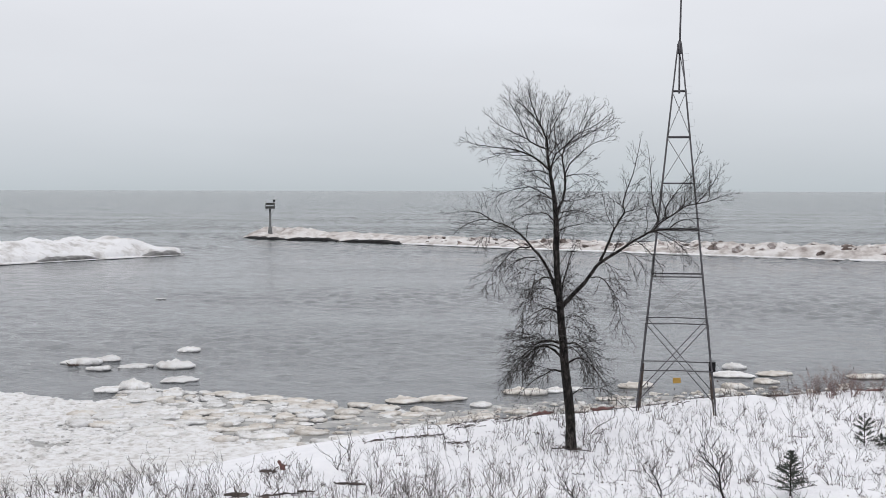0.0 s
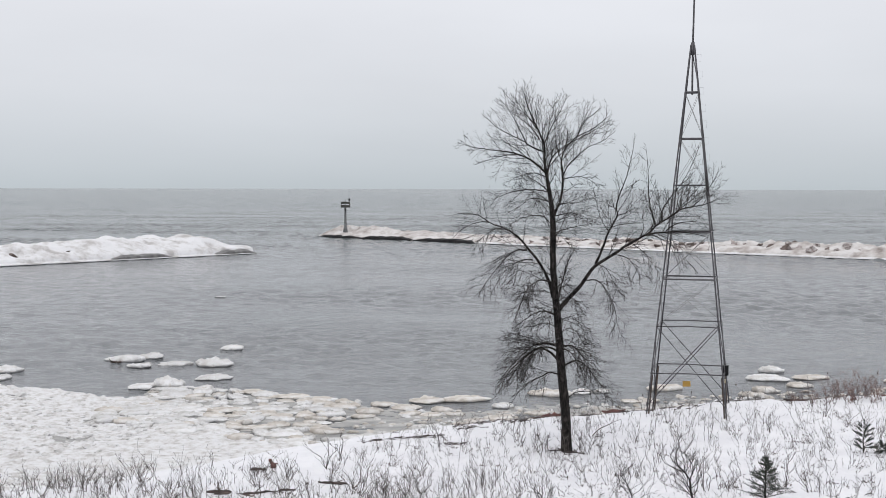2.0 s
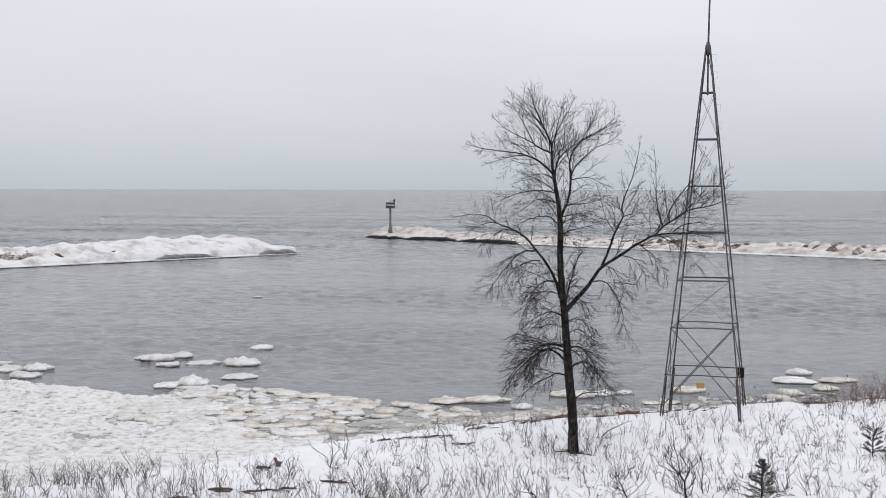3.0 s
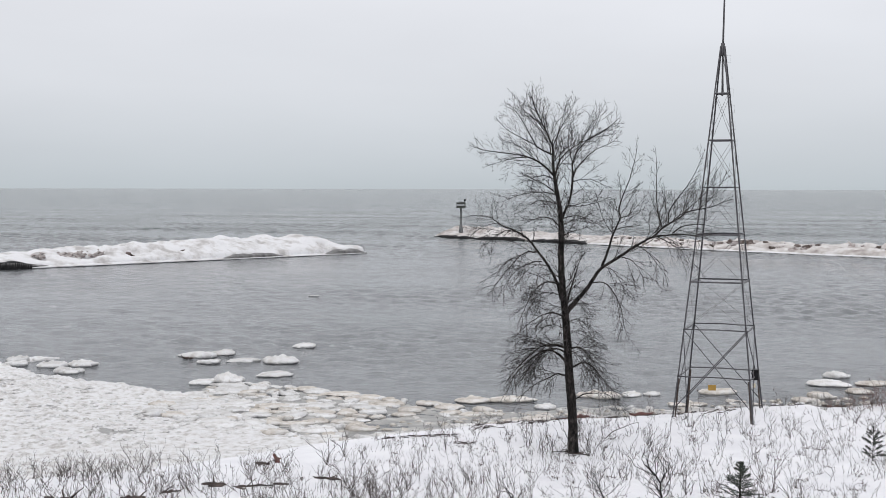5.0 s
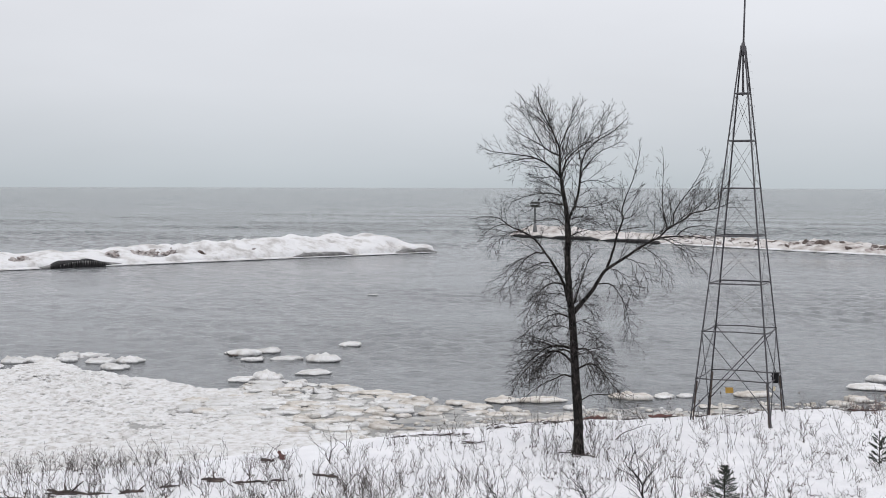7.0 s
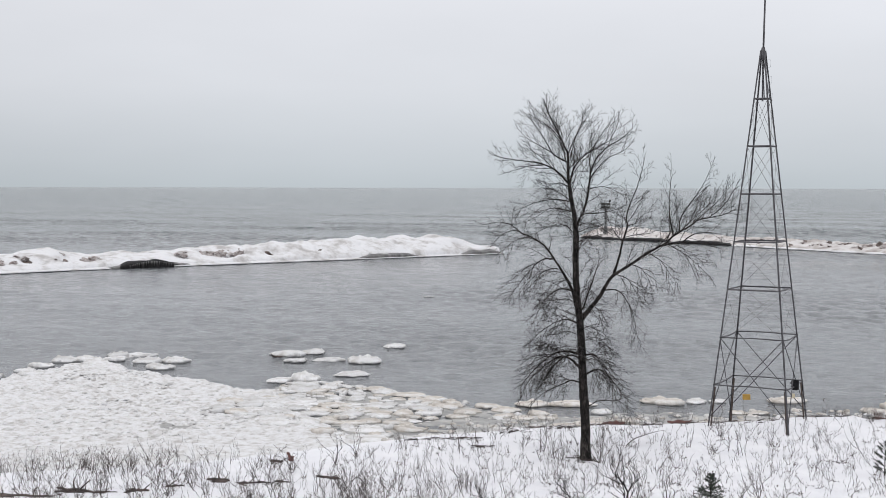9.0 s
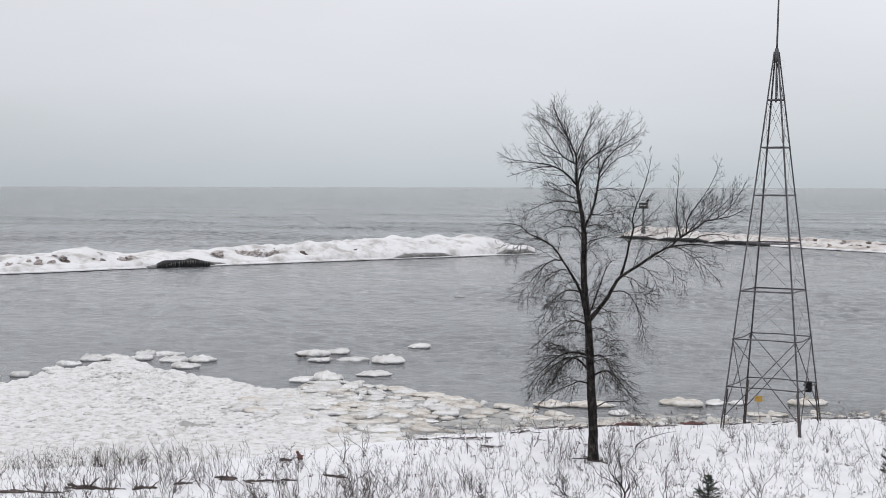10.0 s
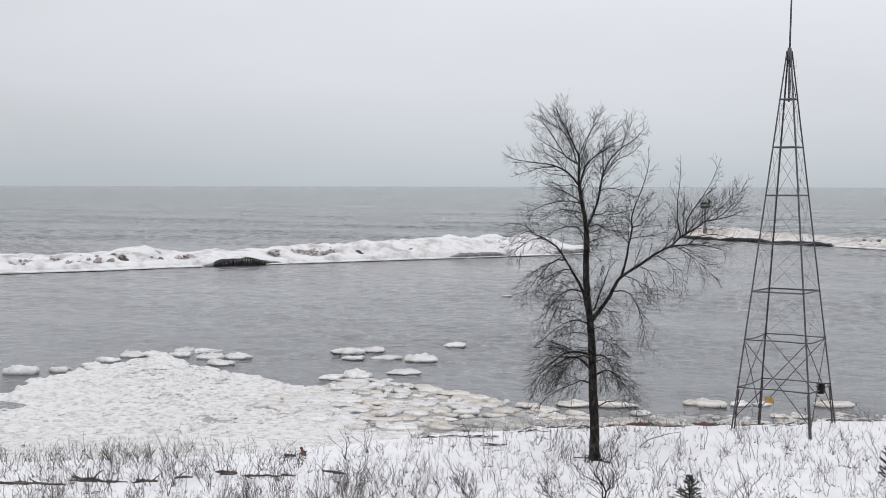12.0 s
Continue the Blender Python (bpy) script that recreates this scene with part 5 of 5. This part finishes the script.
def weed_stalk(x, y, height, seed):
    """A dead weed: a thin wavering stalk with a dark seed head and a few bent side stems."""
    rnd = random.Random(seed)
    V, F = [], []
    pts = [Vector((rnd.gauss(0, 0.012) * i, rnd.gauss(0, 0.012) * i, -0.05 + (height + 0.05) * i / 6)) for i in range(7)]
    tube(V, F, pts, [0.0075 - 0.0006 * i for i in range(7)], 5)
    for i in (3, 4, 5):
        e = Vector((rnd.gauss(0, 1), rnd.gauss(0, 1), 1.2)).normalized() * height * 0.18
        tube(V, F, [pts[i], pts[i] + e * 0.6, pts[i] + e], [0.004, 0.0035, 0.003], 4)
    root = mesh_object("dead_weed", V, F, SHRUB)
    root.matrix_basis = pose(x, y, ground_z(x, y))
    tagged(root, "thin dead weed stalk with a dark seed head", "weed", "dead weeds on the bank edge")
    V, F = [], []
    top = pts[-1]
    tube(V, F, [top + Vector((0, 0, h)) for h in (-0.03, 0.0, 0.03, 0.06)], [0.008, 0.022, 0.02, 0.006], 6)
    mesh_object("seed_head", V, F, WOOD, root, "dark brown seed head")


def build_shrubs():
    rnd = random.Random(7)
    kinds = []
    for i in range(26):
        big = i % 3 == 0
        V, F = shrub_geometry(rnd, rnd.uniform(0.8, 1.25) if big else rnd.uniform(0.5, 0.9), rnd.randint(2, 4) if big else rnd.randint(1, 2), 0.0104 if big else 0.0070)
        me = bpy.data.meshes.new("bare_shrub")
        me.from_pydata([tuple(v) for v in V], [], F)
        me.materials.append(SHRUB)
        kinds.append((big, me))

    def density(x, y):
        d = inland(x, y)
        if d < 3.2:
            return 0.0
        w = 0.22 + 0.30 * step(4, 7, d)
        if x < 1.5:
            w += 0.19 * step(33.5, 29.5, y) * step(2.5, -1.5, x)
        if -3 < x < 6 and y < 36:
            w += 0.10
        if x > 3 and y > 38.5:
            w *= 0.8
        if x > 0 and 3.2 < d < 5.2:
            w += 0.28
        w *= 0.70 + 0.6 * max(0.0, 0.5 + fbm(x * 0.35, y * 0.35, 50, 2))
        if x < -4 and y > 33.0:
            w *= 0.12
        return w

    placed, tries = 0, 0
    V, F = [], []
    extra = 0
    while tries < 60000 and (placed < 300 or extra < 2300):
        tries += 1
        x, y = rnd.uniform(-17, 19), rnd.uniform(23.0, 47)
        if rnd.random() > density(x, y) or (x - 2.68) ** 2 + (y - 35.95) ** 2 < 0.3:
            continue
        z = ground_z(x, y)
        dense_zone = y < 31.5 and x < 2
        SHRUB_FEET.append((x, y, z))
        if placed < 300:
            big, me = kinds[rnd.randrange(len(kinds))]
            if not big and dense_zone and rnd.random() < 0.6:
                big, me = kinds[3 * rnd.randrange(len(kinds) // 3)]
            ob = new("bare_shrub", me)
            s = rnd.uniform(0.75, 1.2) * (0.84 if dense_zone else 1.0)
            ob.matrix_basis = pose(x, y, z, rnd.uniform(-8, 8), rnd.uniform(-8, 8), rnd.uniform(0, 360)) @ Matrix.Diagonal((s, s, s, 1))
            tagged(ob, "thin bare brown shrub with forked stems standing in snow" if big else "small sparse leafless shoot poking through the snow", "shrub", "bare shrubs on the bank")
            placed += 1
        else:
            v, f = shrub_geometry(rnd, rnd.uniform(0.6, 0.95) if dense_zone else rnd.uniform(0.35, 0.78), rnd.randint(1, 3) if dense_zone else rnd.randint(1, 2), 0.0082 if dense_zone else 0.0066)
            b = len(V)
            V += [q + Vector((x, y, z)) for q in v]
            F += [tuple(k + b for k in q) for q in f]
            extra += 1
    ob = mesh_object("undergrowth", V, F, SHRUB)
    tagged(ob, "tangle of thin bare stems rising through the snow", "undergrowth", kind="stuff")


def build_sapling(x, y, height, radius, seed, label, mat=TWIG, stems=1, name="sapling"):
    rnd = random.Random(seed)
    V, F = [], []
    for _ in range(stems):
        p, d = Vector((0, 0, -0.2)), Vector((rnd.uniform(-0.15, 0.15), 0, 1))
        pts = [p.copy()]
        for i in range(7):
            d = (d + Vector((rnd.gauss(0, 0.42), rnd.gauss(0, 0.36), 0.30))).normalized()
            p = p + d * (height * 0.62 / 7)
            pts.append(p.copy())
        tube(V, F, pts, [radius * (1 - 0.55 * i / 7) for i in range(8)], 7)
        for i in range(3, 8):
            for _ in range(3):
                a = rnd.uniform(0, 2 * math.pi)
                h = Vector((math.cos(a), math.sin(a), rnd.uniform(0.25, 0.9))).normalized()
                stem(V, F, rnd, pts[i], h, height * rnd.uniform(0.14, 0.26), radius * 0.34, 0, 0.5)
    root = new(name)
    root.matrix_basis = pose(x, y, ground_z(x, y))
    tagged(root, label, "sapling")
    mesh_object("stem", V, F, mat, root)
    return root


def build_brush():
    """The reddish thicket on the bank beyond the mast."""
    rnd = random.Random(31)
    for x, y, h in ((11.6, 45.2, 1.15), (12.5, 45.5, 1.4), (13.4, 45.4, 1.1), (12.1, 44.7, 0.9), (11.0, 45.0, 0.8), (14.2, 45.9, 0.95), (13.0, 44.9, 0.95), (12.9, 45.7, 1.2), (12.0, 45.6, 1.0), (10.4, 45.3, 0.6)):
        V, F = shrub_geometry(rnd, h * 0.95, 15, 0.0062, 0.2, 1.0)
        ob = mesh_object("brush_clump", V, F, RED_TWIG)
        ob.matrix_basis = pose(x, y, ground_z(x, y))
        tagged(ob, "reddish-brown clump of dense bare brush on the bank", "shrub", "reddish brush clumps")


def build_litter():
    """Dark twigs and dead stalks washed along the edge of the bank and strewn on the snow."""
    rnd = random.Random(77)
    V, F = [], []
    n = 0
    while n < 260:
        x, y = rnd.uniform(-8, 18), rnd.uniform(32, 49)
        d = inland(x, y)
        edge = 2.6 < d < 4.2 and x > -1
        if not (edge or (4.2 < d < 14 and rnd.random() < 0.006)):
            continue
        n += 1
        a = rnd.gauss(0.45, 0.5) if edge else rnd.uniform(0, 3.1)
        ln = rnd.uniform(0.08, 0.36)
        z = ground_z(x, y) + 0.012
        p = Vector((x, y, z))
        e = Vector((math.cos(a), math.sin(a), 0))
        q = p + e * ln
        q.z = ground_z(q.x, q.y) + rnd.uniform(0.01, 0.09)
        m = (p + q) / 2 + Vector((rnd.gauss(0, 0.03), rnd.gauss(0, 0.03), rnd.uniform(0.0, 0.03)))
        r = rnd.uniform(0.006, 0.016)
        tube(V, F, [p, m, q], [r, r * 0.9, r * 0.5], 5)
    # heaps of debris along the crest
    for cx, cy, long, count in ((-2.3, 36.9, 0.55, 26), (-1.5, 37.4, 0.5, 34), (-0.3, 38.7, 0.4, 22), (1.0, 39.8, 0.55, 26), (-3.0, 36.6, 0.25, 12), (-0.6, 36.2, 0.35, 18), (1.6, 40.8, 0.4, 18), (2.9, 42.2, 0.4, 18)):
        for _ in range(count):
            u = rnd.gauss(0, 0.5)
            x, y = cx + u * long, cy + u * long * 0.35 + rnd.gauss(0, 0.07)
            a, ln = rnd.gauss(0.3, 0.6), rnd.uniform(0.06, 0.26)
            p = Vector((x, y, ground_z(x, y) + rnd.uniform(0.0, 0.04)))
            e = Vector((math.cos(a), math.sin(a), rnd.uniform(-0.05, 0.25))) * ln
            r = rnd.uniform(0.005, 0.013)
            tube(V, F, [p, p + e * 0.5 + Vector((0, 0, rnd.uniform(0, 0.03))), p + e], [r, r * 0.95, r * 0.5], 5)
    # dead stalks and curled leaves caught at the feet of the shrubs
    for x, y, z in SHRUB_FEET:
        if rnd.random() > 0.22:
            continue
        for _ in range(rnd.randint(3, 8)):
            a, ln = rnd.uniform(0, 6.28), rnd.uniform(0.03, 0.10)
            p = Vector((x + rnd.gauss(0, 0.07), y + rnd.gauss(0, 0.07), z + rnd.uniform(0.0, 0.07)))
            e = Vector((math.cos(a), math.sin(a), rnd.uniform(-0.1, 0.5))) * ln
            r = rnd.uniform(0.003, 0.007)
            tube(V, F, [p, p + e * 0.5 + Vector((0, 0, rnd.uniform(-0.02, 0.03))), p + e], [r, r * 1.1, r * 0.5], 4)
        for _ in range(rnd.randint(1, 4)):
            p = Vector((x + rnd.gauss(0, 0.09), y + rnd.gauss(0, 0.09), z + rnd.uniform(0.0, 0.05)))
            u = Vector((rnd.gauss(0, 1), rnd.gauss(0, 1), rnd.gauss(0, 0.5))).normalized() * rnd.uniform(0.02, 0.045)
            w = u.cross(Vector((rnd.gauss(0, 0.4), rnd.gauss(0, 0.4), 1))).normalized() * u.length * 0.6
            b = len(V)
            V.extend((p - u, p + w + Vector((0, 0, 0.012)), p + u, p - w + Vector((0, 0, 0.012)), p + Vector((0, 0, 0.02))))
            F.extend(((b, b + 1, b + 4), (b + 1, b + 2, b + 4), (b + 2, b + 3, b + 4), (b + 3, b, b + 4)))
    # a ring of litter round the foot of the tree
    for _ in range(90):
        a, d = rnd.uniform(0, 6.28), abs(rnd.gauss(0, 0.13)) + 0.14
        x, y = 2.68 + d * math.cos(a), 35.95 + d * math.sin(a)
        p = Vector((x, y, ground_z(x, y) + rnd.uniform(0.0, 0.02)))
        b2 = a + 1.57 + rnd.gauss(0, 0.6)
        e = Vector((math.cos(b2), math.sin(b2), rnd.uniform(0, 0.2))) * rnd.uniform(0.05, 0.18)
        r = rnd.uniform(0.005, 0.011)
        tube(V, F, [p, p + e * 0.5 + Vector((0, 0, 0.015)), p + e], [r, r, r * 0.5], 4)
    tagged(mesh_object("driftwood_litter", V, F, WOOD), "dark broken twigs strewn along the edge of the snowy bank", "driftwood", kind="stuff")


build_shrubs()
build_litter()
for sx, sy, sh, seed in ((5.2, 45.6, 0.62, 1), (6.0, 45.5, 0.8, 2), (6.9, 46.0, 0.5, 3), (4.3, 44.6, 0.7, 4), (8.6, 46.4, 0.65, 5), (3.3, 43.9, 0.55, 6), (11.9, 46.6, 0.9, 7), (13.6, 47.2, 0.8, 8)):
    weed_stalk(sx, sy, sh, seed)
build_brush()
for sx, sy, sh, sn, seed in ((3.25, 35.55, 1.0, 6, 3), (3.6, 35.2, 0.8, 4, 5), (2.15, 35.4, 0.7, 4, 6), (3.05, 36.3, 0.9, 4, 8), (2.0, 36.3, 0.75, 3, 9)):
    V, F = shrub_geometry(random.Random(seed), sh, sn, 0.009, 0.2, 0.5)
    ob = mesh_object("bare_shrub", V, F, SHRUB)
    ob.matrix_basis = pose(sx, sy, ground_z(sx, sy))
    tagged(ob, "bare brown shrub growing beside the tree trunk", "shrub", "bare shrubs on the bank")
build_sapling(5.78, 28.3, 2.2, 0.034, 3, "dark crooked leafless sapling with a branching top")
build_sapling(2.3, 27.7, 1.35, 0.026, 8, "dark crooked young sapling forking low in the snow")
build_sapling(4.35, 28.5, 1.6, 0.02, 12, "slender bare sapling leaning out of the snow")


# ---- small evergreens ----
def build_spruce(x, y, height, width, seed, label, sparse=1.0, sweep=0.0):
    rnd = random.Random(seed)
    root = new("young_spruce")
    root.matrix_basis = pose(x, y, ground_z(x, y))
    tagged(root, label, "evergreen")
    tube_part("trunk", [(0, 0, -0.1), (0, 0, height * 0.5), (0, 0, height)], 0.025, BARK, root, "", 6, 0.006)

    def needles(V, F, p, d, r):
        for _ in range(9):
            q = (d * rnd.uniform(0.2, 1.0) + Vector((rnd.gauss(0, 1), rnd.gauss(0, 1), rnd.gauss(0, 1))) * 0.55).normalized()
            s = q.cross(Vector((rnd.gauss(0, 1), rnd.gauss(0, 1), 1))).normalized() * 0.0042
            b = len(V)
            o = p + d * rnd.uniform(-0.02, 0.02)
            V.extend((o + s, o - s, o + q * r))
            F.append((b, b + 1, b + 2))
    z = height * 0.10
    while z < height:
        u = z / height
        reach = width * 0.5 * (1 - u) ** 1.05 + 0.03
        for k in range(max(3, int(7 * sparse))):
            a = rnd.uniform(0, 2 * math.pi)
            d = Vector((math.cos(a), math.sin(a), rnd.uniform(-0.05, 0.32) + 0.6 * u + sweep)).normalized()
            ln = reach * rnd.uniform(0.6, 1.15)
            V, F = [], []
            tips = [Vector((0, 0, z)) + d * ln * i / 6 for i in range(7)]
            tube(V, F, tips, [0.006] * 6 + [0.003], 3)
            for p in tips[1:]:
                needles(V, F, p, d, 0.034)
            for _ in range(3):
                i = rnd.randrange(2, 6)
                e = (d + Vector((rnd.gauss(0, 0.6), rnd.gauss(0, 0.6), rnd.gauss(0, 0.2)))).normalized()
                for m in range(1, 4):
                    needles(V, F, tips[i] + e * ln * 0.12 * m, e, 0.032)
            mesh_object("branch", V, F, NEEDLE, root, smooth=False)
        z += height * 0.075


def build_pine(x, y, height, reach, seed, label, tilt=0.0):
    """A seedling pine: whorls of upswept shoots, each like a bottle brush."""
    rnd = random.Random(seed)
    root = new("pine_seedling")
    root.matrix_basis = pose(x, y, ground_z(x, y), 0, tilt, 0)
    tagged(root, label, "evergreen")
    tube_part("trunk", [(0, 0, -0.1), (0, 0, height * 0.5), (0, 0, height)], 0.014, BARK, root, "", 6, 0.006)

    def shoot(foot, d, ln):
        V, F = [], []
        tube(V, F, [foot, foot + d * ln * 0.5, foot + d * ln], [0.007, 0.006, 0.004], 4)
        for i in range(int(ln * 700)):
            u = rnd.uniform(0.3, 1.0)
            q = (d * rnd.uniform(0.5, 1.1) + Vector((rnd.gauss(0, 1), rnd.gauss(0, 1), rnd.gauss(0, 1))) * 0.6).normalized()
            w = q.cross(Vector((rnd.gauss(0, 1), rnd.gauss(0, 1), 1))).normalized() * 0.0038
            o = foot + d * ln * u
            b = len(V)
            V.extend((o + w, o - w, o + q * rnd.uniform(0.04, 0.07)))
            F.append((b, b + 1, b + 2))
        mesh_object("branch", V, F, NEEDLE, root, smooth=False)
    for k, u in enumerate((0.14, 0.28, 0.43, 0.58, 0.72)):
        for j in range(5 if k < 4 else 4):
            a = j * 1.2566 + k * 0.7 + rnd.gauss(0, 0.2)
            d = Vector((math.cos(a), math.sin(a), 0.35 + 0.85 * u + rnd.gauss(0, 0.3))).normalized()
            shoot(Vector((0, 0, height * (u + rnd.gauss(0, 0.035)))), d, reach * (1.05 - 0.45 * u) * rnd.uniform(0.75, 1.15))
    shoot(Vector((0, 0, height * 0.75)), Vector((0.02, 0, 1)).normalized(), height * 0.25)


build_spruce(7.22, 28.9, 1.05, 1.2, 17, "small dark green spruce standing in deep snow", 1.15)
build_pine(10.75, 35.6, 0.92, 0.36, 9, "young pine with bristly upswept shoots standing in snow")
build_pine(11.55, 35.6, 0.55, 0.30, 13, "low pine shoot leaning almost flat over snow", -62)


# ---- driftwood ----
def driftwood(x, y, length, radius, turn, seed, red=False, lift=0.0, tilt=0.0, label=""):
    rnd = random.Random(seed)
    V, F = [], []
    n = 9
    pts, radii = [], []
    for i in range(n + 1):
        u = i / n
        pts.append(Vector((length * (u - 0.5), 0.12 * length * math.sin(u * 3 + seed) * 0.5 + rnd.gauss(0, radius * 0.3), rnd.gauss(0, radius * 0.25))))
        radii.append(radius * (0.62 + 0.38 * math.sin(math.pi * min(u * 0.9 + 0.12, 1))) * rnd.uniform(0.66, 1.3))
    radii = [0.8 * q * (1 if 0 < i < n else 0.6) for i, q in enumerate(radii)]
    tube(V, F, pts, radii, 8)
    for _ in range(0 if red and not tilt > 20 else 2 if length > 0.9 else 1):
        i = rnd.randrange(2, n - 1)
        q = pts[i]
        e = Vector((rnd.uniform(-0.6, 0.6), rnd.uniform(-0.6, 0.6), rnd.uniform(0.1, 0.5)))
        tube(V, F, [q, q + e * 0.3 * length ** 0.5, q + e * 0.5 * length ** 0.5 + Vector((0.05, 0, 0.02))], [radius * 0.45, radius * 0.3, radius * 0.16], 6)
    root = mesh_object("driftwood", V, F, RED_WOOD if red else WOOD)
    root.matrix_basis = pose(x, y, ground_z(x, y) + radius * 0.35 + lift, 0, tilt, turn)
    tagged(root, label or "weathered dark driftwood branch half sunk in snow", "driftwood", "driftwood on the bank")
    return root


driftwood(-8.25, 27.45, 1.45, 0.06, 6, 1, label="long dark weathered driftwood log lying on snow")
driftwood(-9.3, 26.6, 1.5, 0.04, 18, 2)
driftwood(-6.95, 28.0, 0.6, 0.045, 22, 3)
driftwood(-5.55, 29.6, 0.6, 0.07, 16, 4, label="short broken brown log end among bare shrubs")
driftwood(-4.6, 29.8, 0.85, 0.035, 14, 5)
driftwood(-5.3, 32.4, 0.42, 0.06, -6, 6)
driftwood(-4.98, 32.6, 0.30, 0.08, 20, 7, True, 0.06, 58, "upright reddish-brown stump of driftwood in snow")
driftwood(-3.05, 31.0, 0.75, 0.045, 4, 8)
driftwood(2.07, 42.2, 0.9, 0.085, 24, 13, True, 0.07, -7, label="reddish-brown driftwood slab at the edge of the bank")
driftwood(4.15, 43.1, 0.8, 0.07, 10, 14, True, 0.08, -3, label="reddish-brown driftwood log at the edge of the bank")
driftwood(10.6, 46.2, 0.9, 0.05, 10, 15, label="dark driftwood log on the snowy bank edge")
driftwood(9.6, 46.1, 0.7, 0.035, -5, 16)
driftwood(14.2, 46.8, 1.2, 0.06, 4, 17, True, label="reddish-brown driftwood log behind brush")
driftwood(15.6, 47.6, 1.3, 0.06, -4, 18)
driftwood(-8.45, 27.3, 0.9, 0.04, 2, 31)
driftwood(-7.0, 27.85, 0.45, 0.03, 60, 32)
driftwood(-5.45, 29.5, 0.4, 0.05, 40, 33)
driftwood(-4.9, 29.65, 0.5, 0.03, -20, 34)
driftwood(-9.9, 26.3, 0.9, 0.05, 24, 21)
driftwood(-8.8, 27.0, 0.7, 0.03, 40, 22)
driftwood(-7.6, 27.6, 0.6, 0.035, 4, 23)
driftwood(-6.3, 28.7, 0.5, 0.04, 30, 24)
driftwood(-4.0, 30.2, 0.4, 0.04, 12, 25)
driftwood(2.3, 35.75, 0.35, 0.018, 14, 19)
driftwood(3.02, 35.8, 0.35, 0.016, -12, 20)
stub = driftwood(-19.55, 60.15, 0.55, 0.07, 8, 41, label="brown driftwood stub frozen into a drifting floe")
stub.location.z = 0.09


# ---- fallen branch ----
def fallen_branch():
    """A thin dead branch that arches out of the snow."""
    rnd = random.Random(5)
    V, F = [], []
    pts = smooth_line([(3.35, 38.1, ground_z(3.35, 38.1) - 0.05), (3.6, 38.25, ground_z(3.6, 38.25) + 0.20), (3.88, 38.5, ground_z(3.88, 38.5) + 0.33), (4.1, 39.0, ground_z(4.1, 39.0) + 0.36), (4.3, 39.6, ground_z(4.3, 39.6) + 0.28)], 4)
    tube(V, F, pts, [0.016 - 0.0007 * i for i in range(len(pts))], 6)
    for i in (4, 7, 9, 11, 13):
        stem(V, F, rnd, pts[i].copy(), Vector((rnd.gauss(0.3, 0.5), rnd.gauss(0, 0.6), 0.5)).normalized(), rnd.uniform(0.16, 0.3), 0.007, 1, 0.25)
    tagged(mesh_object("fallen_branch", V, F, SHRUB), "thin dead branch arching out of the snow", "branch")


fallen_branch()
